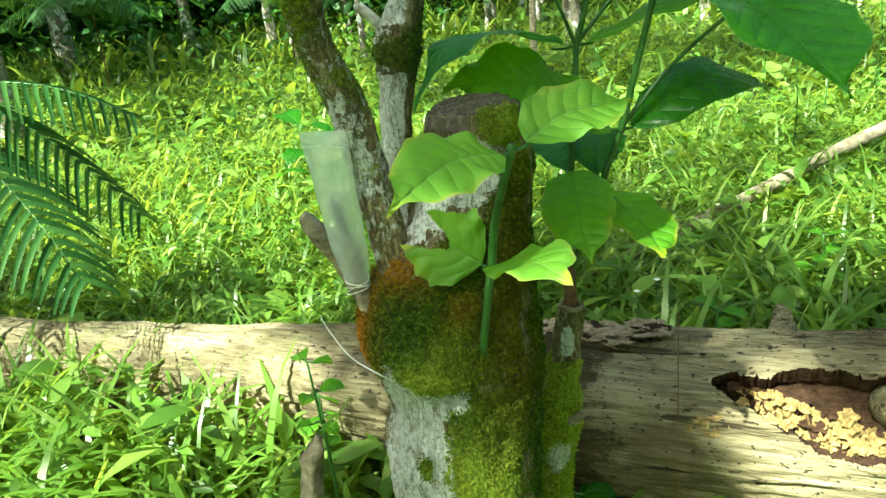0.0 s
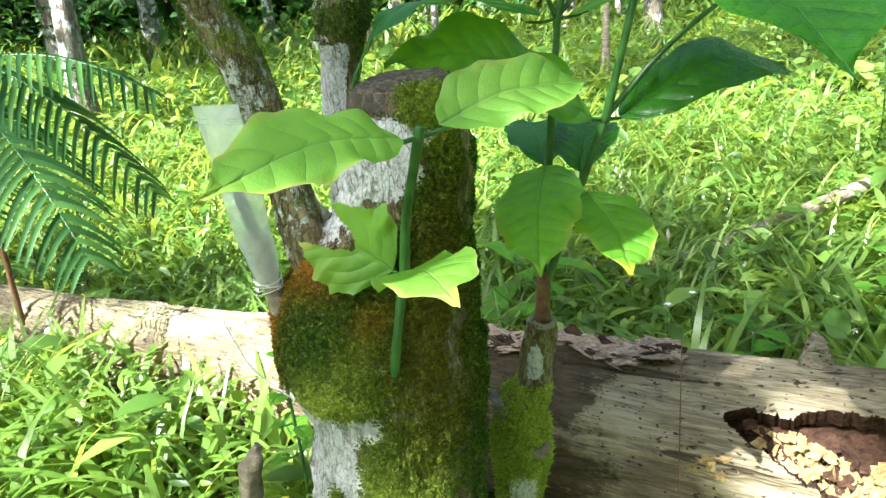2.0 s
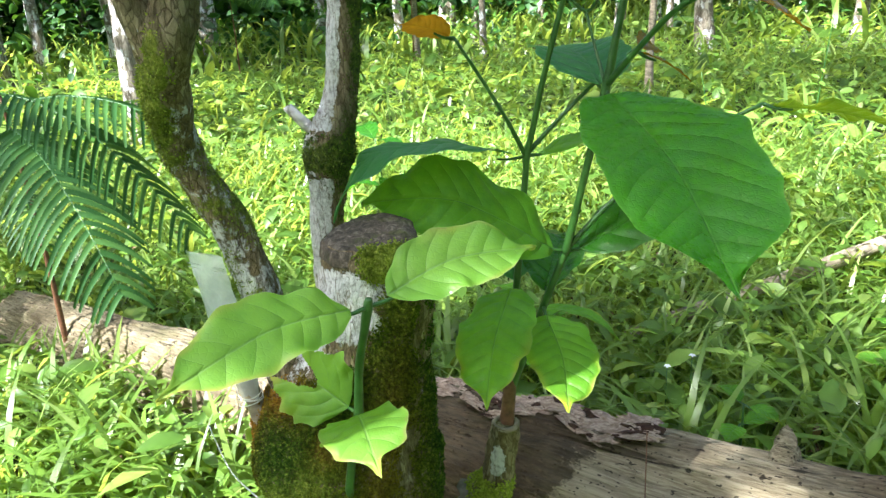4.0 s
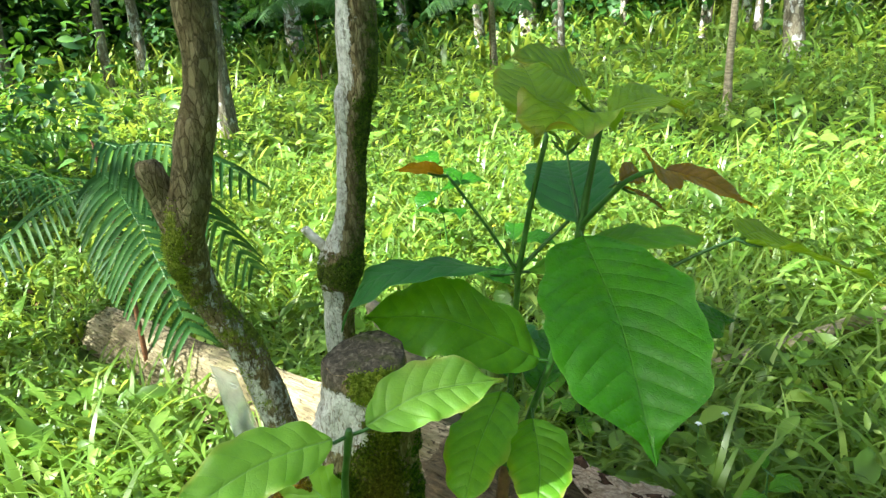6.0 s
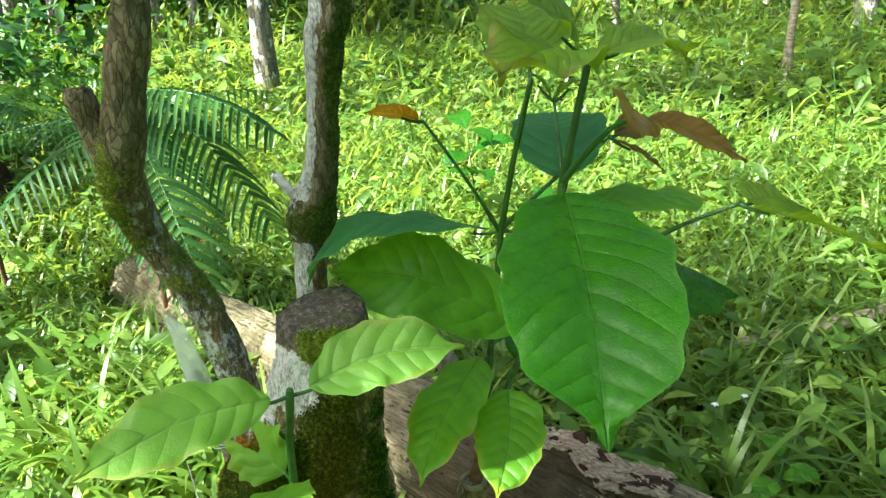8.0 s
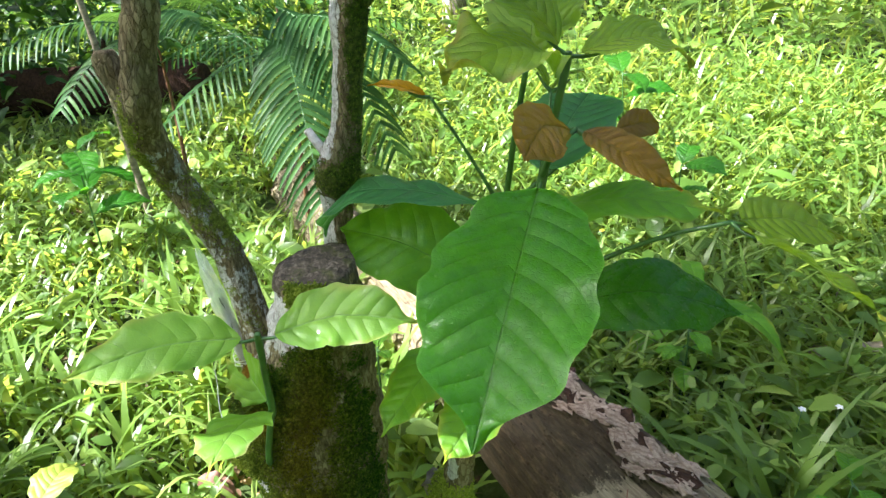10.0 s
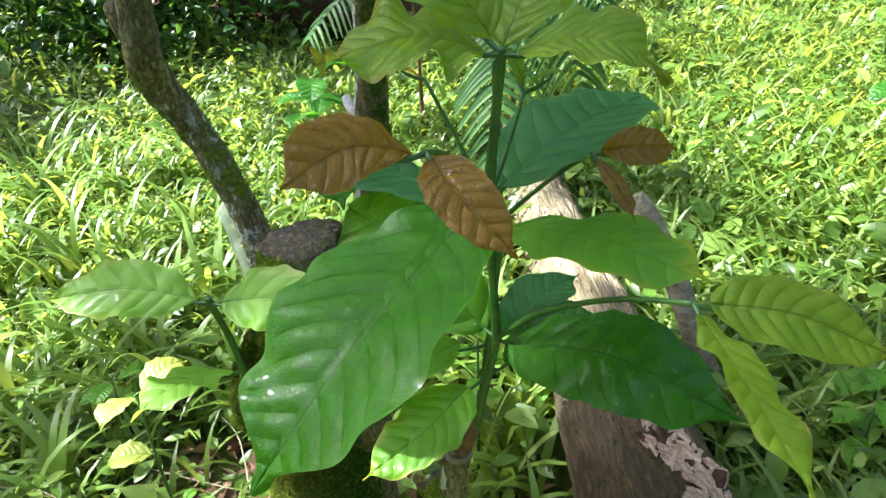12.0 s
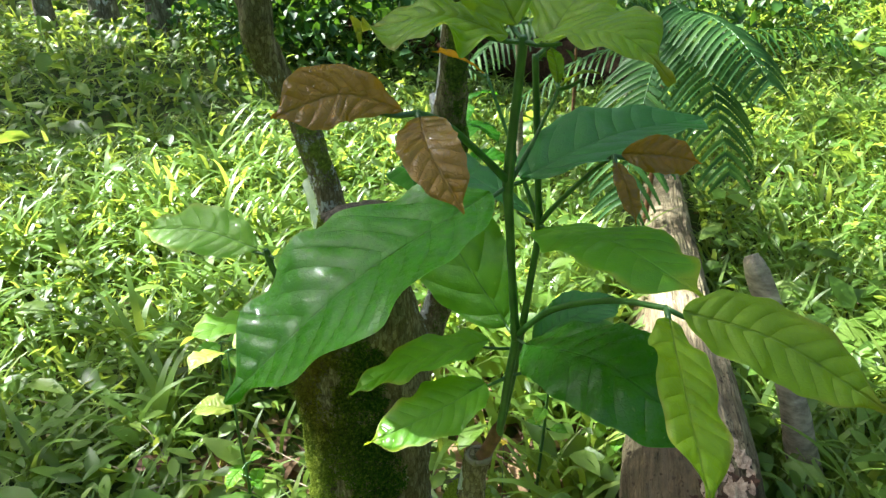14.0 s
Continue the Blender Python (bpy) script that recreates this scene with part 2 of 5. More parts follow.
M["bark"] = bark_material("bark_mossy", (0.055, 0.042, 0.019), (0.185, 0.148, 0.074), (0.40, 0.345, 0.20))
M["bark_far"] = bark_material("bark_pale", (0.055, 0.046, 0.030), (0.175, 0.150, 0.105), (0.42, 0.39, 0.30), 6.0)
n = Net("moss_tuft")
r = n.math("ADD", n.math("MULTIPLY", n.node("ShaderNodeNewGeometry").outputs["Random Per Island"], 0.45), n.math("MULTIPLY", n.step(n.noise(230, 3, 0.6), 0.36, 0.64), 0.62))
mc = n.ramp(r, (0.0, (0.010, 0.034, 0.002)), (0.5, (0.040, 0.100, 0.005)), (0.85, (0.105, 0.190, 0.012)), (1.0, (0.22, 0.28, 0.03)))
mc = n.mix(n.attr("rust"), mc, n.ramp(r, (0, (0.18, 0.075, 0.006)), (1, (0.46, 0.22, 0.02))))
mc = n.mix(n.attr("gold"), mc, n.ramp(r, (0, (0.18, 0.27, 0.016)), (1, (0.48, 0.56, 0.07))))
M["moss"] = n.finish(mc, 0.85, None, 0.3, mc, 0.2)

n = Net("cut_wood")
c = n.ramp(n.noise(120, 5, 0.7, n.coords((1, 1, 0.5)), 1.0), (0.3, (0.026, 0.022, 0.015)), (0.52, (0.092, 0.080, 0.056)), (0.72, (0.25, 0.22, 0.16)))
c = n.mix(n.math("MULTIPLY", n.step(n.noise(38, 4, 0.6), 0.50, 0.66), 0.65), c, n.ramp(n.noise(200, 3), (0.3, (0.030, 0.042, 0.008)), (0.7, (0.115, 0.140, 0.025))))
M["cut"] = n.finish(c, 0.9, n.bump(n.noise(180, 5, 0.7), 0.9, 0.005), 0, None, 0.2)

n = Net("log_wood")
fibre = n.noise(190, 5, 0.65, n.coords((0.045, 1, 1)), 0.3)
band, blot = n.noise(22, 6, 0.7, n.coords((0.14, 1, 1)), 0.8), n.noise(5.5, 5, 0.65)
grain = n.math("ADD", n.math("MULTIPLY", fibre, 0.55), n.math("MULTIPLY", band, 0.45))
c = n.ramp(grain, (0.34, (0.075, 0.060, 0.034)), (0.46, (0.20, 0.163, 0.095)), (0.56, (0.345, 0.292, 0.180)), (0.70, (0.50, 0.44, 0.30)))
c = n.mix(n.math("MULTIPLY", n.step(blot, 0.5, 0.68), 0.55), c, (0.40, 0.345, 0.225))
c = n.mix(n.math("MULTIPLY", n.step(n.noise(4.2, 5, 0.65), 0.48, 0.62), 0.7), c, n.mix(fibre, (0.050, 0.038, 0.022), (0.15, 0.115, 0.065)))
c = n.mix(n.math("MULTIPLY", n.step(n.noise(7, 4), 0.54, 0.68), 0.5), c, (0.135, 0.130, 0.052))
pits = n.step(n.noise(95, 2, 0.5, n.coords((0.45, 1, 1))), 0.67, 0.71)
pits = n.math("MAXIMUM", pits, n.step(n.noise(150, 1, 0.4, n.coords((0.6, 1, 1))), 0.69, 0.72))
c = n.mix(n.math("MULTIPLY", pits, 0.85), c, (0.022, 0.016, 0.010))
cracks = n.step(n.noise(60, 3, 0.6, n.coords((0.03, 1, 1)), 0.4), 0.63, 0.68)
c = n.mix(n.math("MULTIPLY", cracks, 0.8), c, (0.030, 0.022, 0.013))
# dark bark remnants, coloured deeper to stand in for shade on the log
bark_shade = n.step(n.math("ADD", n.attr("bark"), n.math("MULTIPLY", n.math("SUBTRACT", n.noise(14, 6, 0.75, n.coords((0.6, 1, 1))), 0.5), 2.4)), 0.42, 0.62)
c = n.mix(n.math("MULTIPLY", bark_shade, 0.80), c, n.ramp(n.noise(70, 6, 0.7, n.coords((0.3, 1, 1))), (0.35, (0.012, 0.008, 0.004)), (0.55, (0.043, 0.029, 0.013)), (0.72, (0.130, 0.090, 0.044))))
M["log"] = n.finish(c, 0.88, n.bump(n.math("SUBTRACT", grain, n.math("ADD", n.math("MULTIPLY", pits, 0.4), n.math("MULTIPLY", cracks, 0.6))), 1.0, 0.016), 0, None, 0.2)
n = Net("rotten_dark")
M["rot_dark"] = n.finish(n.ramp(n.noise(60, 5, 0.7), (0.3, (0.014, 0.008, 0.005)), (0.7, (0.085, 0.045, 0.026))), 0.95, n.bump(n.noise(90, 5), 0.9, 0.01), 0, None, 0.15)
n = Net("rotten_pale")
M["rot_pale"] = n.finish(n.ramp(n.noise(75, 5, 0.7), (0.3, (0.13, 0.075, 0.028)), (0.55, (0.37, 0.265, 0.105)), (0.75, (0.58, 0.47, 0.24))), 0.9, n.bump(n.noise(150, 5), 0.9, 0.006), 0, None, 0.2)
n = Net("dead_twig")
M["twig"] = n.finish(n.ramp(n.noise(60, 5, 0.65, n.coords((0.4, 0.4, 1))), (0.3, (0.10, 0.082, 0.052)), (0.6, (0.31, 0.265, 0.185)), (0.8, (0.54, 0.48, 0.36))), 0.85, n.bump(n.noise(140, 4), 0.7, 0.004), 0, None, 0.25)
n = Net("loose_bark")
M["bark_sheet"] = n.finish(n.ramp(n.noise(110, 5, 0.7, n.coords((0.5, 1, 1))), (0.3, (0.13, 0.085, 0.055)), (0.52, (0.34, 0.255, 0.18)), (0.75, (0.56, 0.46, 0.35))), 0.9, n.bump(n.noise(170, 5, 0.7), 0.9, 0.005), 0, None, 0.2)
n = Net("white_twig")
M["white"] = n.finish(n.ramp(n.noise(90, 4), (0.35, (0.22, 0.20, 0.16)), (0.6, (0.58, 0.58, 0.55))), 0.85, n.bump(n.noise(160, 4), 0.6, 0.003))
n = Net("pale_string")
M["string"] = n.finish(n.mix(n.noise(200, 2), (0.55, 0.56, 0.52), (0.75, 0.75, 0.70)), 0.7)
n = Net("flower_yellow")
M["flower"] = n.finish(n.mix(n.noise(200, 2), (0.80, 0.52, 0.02), (0.85, 0.66, 0.05)), 0.6, None, 0.3)
n = Net("flower_white")
M["flower_white"] = n.finish(n.mix(n.noise(200, 2), (0.70, 0.72, 0.68), (0.82, 0.82, 0.80)), 0.6, None, 0.2)
n = Net("clear_film")
gl = n.node("ShaderNodeBsdfPrincipled", Roughness=0.18)
n.put(gl.inputs["Base Color"], (0.80, 0.87, 0.85))
tp = n.node("ShaderNodeBsdfTransparent")
tl = n.node("ShaderNodeBsdfTranslucent")
n.put(tl.inputs["Color"], (0.88, 0.93, 0.90))
m1, m2 = n.t.nodes.new("ShaderNodeMixShader"), n.t.nodes.new("ShaderNodeMixShader")
n.put(m1.inputs[0], 0.45), n.t.links.new(gl.outputs[0], m1.inputs[1]), n.t.links.new(tl.outputs[0], m1.inputs[2])
n.put(m2.inputs[0], n.math("ADD", 0.38, n.math("MULTIPLY", n.step(n.noise(26, 4, 0.6, None, 0.8), 0.35, 0.75), 0.16))), n.t.links.new(tp.outputs[0], m2.inputs[1]), n.t.links.new(m1.outputs[0], m2.inputs[2])
n.put(gl.inputs["Normal"], n.bump(n.noise(60, 4, 0.5, None, 1.5), 0.8, 0.005))
n.t.links.new(m2.outputs[0], n.out.inputs[0])
M["film"] = n.m
n = Net("scion_bark")
M["scion"] = n.finish(n.ramp(n.noise(80, 4), (0.3, (0.022, 0.035, 0.018)), (0.7, (0.07, 0.085, 0.045))), 0.6, n.bump(n.noise(200, 4), 0.5, 0.002))

# ---- builders ----
rng = np.random.default_rng(11)
def thing(name, label, category, group="", kind="", at=(0, 0, 0)):
    ob = new(name)
    ob.location = at
    ob.empty_display_size = 0.05
    return tagged(ob, label, category, group, kind)


def hang(name, mesh, parent, label=""):
    ob = new(name, mesh)
    if parent is not None:
        ob.parent = parent
        if parent.data is None:
            ob.matrix_parent_inverse = Matrix.Translation(-parent.location)
    if label:
        ob["label"] = label
    return ob


def mesh_of(name, verts, faces, material, uv=None, smooth=True, marks=None):
    """A mesh from arrays; uv: one pair for each vertex; marks: named values for each vertex."""
    me = bpy.data.meshes.new(name)
    me.from_pydata([tuple(v) for v in verts], [], [tuple(f) for f in faces])
    me.materials.append(material)
    if uv is not None:
        layer = me.uv_layers.new(name="UVMap")
        idx = np.empty(len(me.loops), dtype=np.int32)
        me.loops.foreach_get("vertex_index", idx)
        layer.data.foreach_set("uv", np.asarray(uv, dtype=np.float32)[idx].ravel())
    for key, vals in (marks or {}).items():
        me.attributes.new(key, "FLOAT", "POINT").data.foreach_set("value", np.asarray(vals, dtype=np.float32))
    if smooth:
        me.polygons.foreach_set("use_smooth", np.ones(len(me.polygons), dtype=bool))
    me.update()
    return me


def part(name, bm, material, parent, label="", smooth=True):
    me = bpy.data.meshes.new(name)
    bm.to_mesh(me)
    bm.free()
    me.materials.append(material)
    if smooth:
        me.polygons.foreach_set("use_smooth", np.ones(len(me.polygons), dtype=bool))
    return hang(name, me, parent, label)


def spline(points, count):
    """Points spread along a smooth curve through the given ones (positions and radii alike)."""
    p = np.asarray(points, float)
    t = np.linspace(0, len(p) - 1, count)
    out = []
    for u in t:
        i = min(int(u), len(p) - 2)
        f = u - i
        p0, p1, p2, p3 = p[max(i - 1, 0)], p[i], p[i + 1], p[min(i + 2, len(p) - 1)]
        out.append(0.5 * (2 * p1 + (p2 - p0) * f + (2 * p0 - 5 * p1 + 4 * p2 - p3) * f * f + (3 * p1 - p0 - 3 * p2 + p3) * f ** 3))
    return np.array(out)


def tube_arrays(points, rings, around, rough=0.0, freq=60.0, cap=True, seed=0.0):
    """A tapered tube through rows of x, y, z, radius, with an uneven skin. Returns vertices, faces, outward normals."""
    sp = spline(points, rings)
    V, F, N = [], [], []
    prev = Vector((1, 0, 0.13)).normalized()
    for k, (x, y, z, r) in enumerate(sp):
        a, b = sp[max(k - 1, 0)][:3], sp[min(k + 1, rings - 1)][:3]
        d = Vector(b - a).normalized()
        prev = (prev - d * prev.dot(d)).normalized()
        side = d.cross(prev)
        for j in range(around):
            w = 2 * math.pi * j / around
            nn = prev * math.cos(w) + side * math.sin(w)
            q = Vector((x, y, z)) + nn * r
            e = noise.fractal(Vector((q.x * freq, q.y * freq, q.z * freq * 0.35 + seed)), 0.8, 2.1, 4) if rough else 0
            V.append(q + nn * (e * rough)), N.append(nn)
    for k in range(rings - 1):
        for j in range(around):
            j2 = (j + 1) % around
            F.append((k * around + j, k * around + j2, (k + 1) * around + j2, (k + 1) * around + j))
    if cap:
        for k in (0, rings - 1):
            V.append(Vector(sp[k][:3])), N.append(Vector((0, 0, 1)))
            c = len(V) - 1
            for j in range(around):
                j2 = (j + 1) % around
                F.append((c, k * around + j2, k * around + j) if k == 0 else (c, k * around + j, k * around + j2))
    return V, F, N


def tube(name, points, material, parent, rings=12, around=10, rough=0.0, freq=60.0, label="", seed=0.0):
    V, F, _ = tube_arrays(points, rings, around, rough, freq, True, seed)
    me = mesh_of(name, V, F, material)
    return hang(name, me, parent, label)


def leaf_mesh(base, tip, width, material, roll=0.0, arch=0.15, fold=0.12, wave=0.05, curl=0.0, peak=0.48, veins=10.0, tear=None, droop=0.0, bow=0.0, seed=0, path=None, quilt=1.0, taper=0.82, fork=False):
    """A broad leaf from base to tip: arch lifts its middle, droop bends its tip down, fold lifts its halves, bow bends it sideways, tear cuts a notch."""
    base, tip = Vector(base), Vector(tip)
    d = tip - base
    L = d.length
    d.normalize()
    up = Vector((0, 0, 1)) - d * d.z
    if up.length < 0.15:
        up = Vector((0, -1, 0)) - d * d.dot(Vector((0, -1, 0)))
    up.normalize()
    up = Matrix.Rotation(radians(roll), 3, d) @ up
    side = d.cross(up).normalized()
    nv, nu = (180, 56) if fork else (84, 18)
    V, UV, F, SV, DV = [], [], [], [], []
    rs = random.Random(seed)
    ph = [rs.uniform(0, 6.28) for _ in range(6)]
    if path is not None:
        rows = [Vector(p) for p in spline([tuple(base), *path, tuple(tip)], nv + 1)]
    else:
        rows = []
        for i in range(nv + 1):
            v = i / nv
            rows.append(base + d * (L * v) + up * (L * arch * 4 * v * (1 - v)) - up * (L * droop * max(0.0, v - 0.55) ** 2 * 4.9) + side * (L * bow * 4 * v * (1 - v)))
    for i in range(nv + 1):
        v = i / nv
        centre = rows[i]
        tan = (rows[min(i + 1, nv)] - rows[max(i - 1, 0)]).normalized()
        nrm = (up - tan * up.dot(tan)).normalized()
        side = tan.cross(nrm).normalized()
        # outline: an ovate blade that ends in a short drip tip
        eb = taper
        ea = eb * peak / (1 - peak)
        w = (v ** ea * (1 - v) ** eb) / (peak ** ea * (1 - peak) ** eb)
        k = max(0.0, min(1.0, (v - 0.76) / 0.16))
        w *= 1 - 0.70 * k * k * (3 - 2 * k)
        if fork and v > 0.42:
            w = 0.97 - 0.25 * (v - 0.42)
        w = max(w, 0.012)
        w *= width * 0.5 * (1 + 0.03 * math.sin(v * 31 + ph[0]) + 0.018 * math.sin(v * 57 + ph[1]))
        for j in range(nu + 1):
            u = j / nu * 2 - 1
            a = abs(u)
            ww = w
            if tear and u * tear[0] > 0:
                ww = w * (1 - tear[2] * math.exp(-((v - tear[1]) / 0.13) ** 2))
            dl = a * ww / L
            sl = veins * (v - 0.42 * dl - 1.3 * dl * dl) + 0.16 * math.sin(v * 11 + ph[4]) + (0.42 if u > 0 else 0.0)
            SV.append(sl + 4.0), DV.append(a * ww)
            puff = (abs(math.sin(math.pi * sl)) ** 0.5 - 0.5) * 0.0013 * quilt * (1 - a ** 4) * min(1, a * 6) * (width / 0.1) * min(1.0, max(0.0, (0.95 - v) * 6))
            edge = wave * width * a ** 2.2 * (math.sin(v * 17 + ph[2] + (0 if u > 0 else 2.0)) * 0.6 + 0.4 * math.sin(v * 29 + ph[3] + u))
            lift = fold * ww * a ** 1.15 - curl * ww * a ** 2.6
            trough = -0.0011 * math.exp(-(a / 0.06) ** 2)
            V.append(centre + side * (u * ww) + nrm * (lift + puff + edge * min(1, v * 5) + trough))
            UV.append((u * 0.5 + 0.5, v))
    for i in range(nv):
        for j in range(nu):
            k = i * (nu + 1) + j
            if fork:
                uu = (j + 0.5) / nu * 2 - 1
                if i / nv > max(0.99 - 1.0 * abs(uu + 0.66), 0.95 - 1.25 * abs(uu - 0.48), 0.46) + 0.02 * math.sin(uu * 23):
                    continue
            F.append((k, k + 1, k + nu + 2, k + nu + 1))
    return mesh_of("leaf", V, F, material, UV, True, {"vein": SV, "across": DV})


def leaf_part(plant, base, tip, width, key, label="", petiole=None, **kw):
    """A leaf under its plant, with its stalk from petiole (a point on the stem) to the blade."""
    lf = hang("leaf", leaf_mesh(base, tip, width, M[key], **kw), plant, label)
    d = (Vector(tip) - Vector(base)).normalized()
    p0 = Vector(petiole) if petiole is not None else Vector(base) - d * 0.012
    p1 = Vector(base) + d * 0.02
    pm = (p0 + p1) / 2 - Vector((0, 0, 0.002))
    tube("petiole", [(*p0, 0.0022), (*pm, 0.0018), (*p1, 0.0012)], M["stem"], lf, 6, 8)
    return lf


def ground_z(x, y):
    r = math.hypot(x, y - 0.2)
    z = 0.032 * max(0.0, r - 1.4) + 0.05 * noise.noise(Vector((x * 0.55, y * 0.55, 3.1))) + 0.02 * noise.noise(Vector((x * 2.3, y * 2.3, 1.7)))
    return min(z, 1.2) - 0.02


# ---- ground ----
radii = [0, 0.25, 0.5, 0.75, 1, 1.3, 1.6, 2, 2.4, 2.9, 3.5, 4.2, 5, 6, 7.2, 8.7, 10.5, 13, 16, 20, 26, 36, 60, 120, 300]
GV, GF = [], []
seg = 72
for r in radii:
    for j in range(seg):
        w = 2 * math.pi * j / seg
        x, y = r * math.cos(w), 0.2 + r * math.sin(w)
        GV.append((x, y, ground_z(x, y)))
for i in range(len(radii) - 1):
    for j in range(seg):
        j2 = (j + 1) % seg
        GF.append((i * seg + j, (i + 1) * seg + j, (i + 1) * seg + j2, i * seg + j2))
ground = hang("ground", mesh_of("ground", GV, GF, M["soil"]), None)
tagged(ground, "dark moist soil under weeds and leaf litter", "ground", "", "structure")

# ---- fallen log ----
LOG_A, LOG_B = (-2.35, 0.60, 0.02, 0.115), (1.35, 0.50, 0.31, 0.185)
def log_axis(x):
    f = (x - LOG_A[0]) / (LOG_B[0] - LOG_A[0])
    r = 0.118 + 0.047 * min(1.0, max(0.0, (x + 2.3) / 2.4))
    return Vector((x, 0.555 - 0.025 * f, 0.008 + 0.30 * f)), r


def log_radius(x, w, r):
    q = Vector((x * 2.0, math.cos(w) * 1.3, math.sin(w) * 1.3))
    e = 0.016 * noise.fractal(q, 0.9, 2.1, 4) + 0.006 * noise.fractal(Vector((x * 7, math.cos(w) * 12, math.sin(w) * 12)), 0.8, 2.1, 3)
    return r * (1 + 0.04 * math.sin(3 * w + x * 1.3)) + e


def hole_edges(x):
    """Lower and upper edge of the rotten opening at x, counted upward round the log from the side that faces the stump."""
    if not 0.235 < x < 0.80:
        return None
    n1 = 0.14 * noise.noise(Vector((x * 14, 3.0, 2.0))) + 0.05 * noise.fractal(Vector((x * 45, 7.0, 5.0)), 0.7, 2.1, 4)
    n2 = 0.10 * noise.noise(Vector((x * 14, 1.0, 6.0))) + 0.05 * noise.fractal(Vector((x * 45, 2.0, 9.0)), 0.7, 2.1, 4)
    f = (x - 0.235) / 0.2
    hi = 0.95 + 0.14 * min(1, f / 0.6) + n1 * min(1.0, f * 6)
    lo = max(0.10, 0.88 - 0.66 * min(1.0, f) ** 0.8) + n2 * min(1.0, f * 6)
    return min(lo, hi - 0.02), hi


fallen_log = thing("fallen_log", "weathered grey-brown fallen log with a rotten hole, lying in weeds", "log", at=(0, 0.54, 0.18))
na = 240
xs = np.concatenate([np.linspace(LOG_A[0], 0.15, 130)[:-1], np.linspace(0.15, 0.85, 280)[:-1], np.linspace(0.85, LOG_B[0], 30)])
nx = len(xs)
LV, LF, IV = [], [], []
for x in xs:
    c, r = log_axis(x)
    for j in range(na):
        w = 2 * math.pi * j / na
        for e in hole_edges(x) or ():
            if abs(w - e) < math.pi / na:
                w = e
        rr = log_radius(x, w, r)
        way = Vector((0, -math.cos(w) * (1.0 if math.cos(w) > 0 else 0.58), math.sin(w)))
        LV.append(c + way * rr)
        IV.append(c + way * rr * 0.70)
drop_faces = set()
for i in range(nx - 1):
    for j in range(na):
        j2 = (j + 1) % na
        gap = hole_edges((xs[i] + xs[i + 1]) / 2)
        if gap and gap[0] < 2 * math.pi * (j + 0.5) / na < gap[1]:
            drop_faces.add((i, j))
            continue
        LF.append((i * na + j, i * na + j2, (i + 1) * na + j2, (i + 1) * na + j))
base_n = len(LV)
LV += [log_axis(xs[0])[0], log_axis(xs[-1])[0]]
for j in range(na):
    j2 = (j + 1) % na
    LF.append((base_n, j2, j)), LF.append((base_n + 1, (nx - 1) * na + j, (nx - 1) * na + j2))
# the torn rim goes down to the hollow
rim, RF = {}, []
def rim_vertex(k):
    if k not in rim:
        rim[k] = len(LV)
        LV.append(LV[k].lerp(IV[k], 0.75))
    return rim[k]
for i, j in drop_faces:
    j2 = (j + 1) % na
    for (a, b, other) in (((i, j), (i, j2), (i - 1, j)), ((i + 1, j2), (i + 1, j), (i + 1, j)), ((i + 1, j), (i, j), (i, (j - 1) % na)), ((i, j2), (i + 1, j2), (i, j2))):
        if other not in drop_faces:
            ka, kb = a[0] * na + a[1], b[0] * na + b[1]
            RF.append((ka, kb, rim_vertex(kb), rim_vertex(ka)))
# bark mask that also carries painted shade, strongest from x -0.2 to -0.08
bark_shade = [max(0.10, min(1.15, (0.15 - q[0]) / 0.20, (q[0] + 0.46) / 0.22)) * min(1.0, max(0.0, (0.33 - q[0]) / 0.1)) for q in LV]
hang("trunk", mesh_of("trunk", LV, LF, M["log"], None, True, {"bark": bark_shade}), fallen_log)
used = sorted({k for f in RF for k in f})
place = {k: i for i, k in enumerate(used)}
hang("torn_rim", mesh_of("torn_rim", [LV[k] for k in used], [tuple(place[k] for k in f) for f in RF], M["rot_dark"]), fallen_log, "dark crumbling edge of the hole")
i0, i1 = int(np.searchsorted(xs, 0.12)), int(np.searchsorted(xs, 0.95))
HV, HF = [], []
for i in range(i0, i1):
    for j in range(na):
        c, _ = log_axis(xs[i])
        HV.append(IV[i * na + j] + (c - IV[i * na + j]) * 0.12 * noise.noise(Vector(IV[i * na + j]) * 22))
for i in range(i1 - i0 - 1):
    for j in range(na):
        j2 = (j + 1) % na
        HF.append((i * na + j, (i + 1) * na + j, (i + 1) * na + j2, i * na + j2))
hang("hollow", mesh_of("hollow", HV, HF, M["rot_dark"]), fallen_log, "dark rotten inside of the log")
rs = random.Random(5)
def chunk(size, sx, sy, sz, seed):
    bm = bmesh.new()
    bmesh.ops.create_icosphere(bm, subdivisions=2, radius=size)
    for v in bm.verts:
        e = 1 + 1.0 * noise.fractal(v.co * (1.5 / size) + Vector((seed, 0, 0)), 0.8, 2.2, 3)
        v.co = Vector((v.co.x * sx, v.co.y * sy, v.co.z * sz)) * e
    return bm
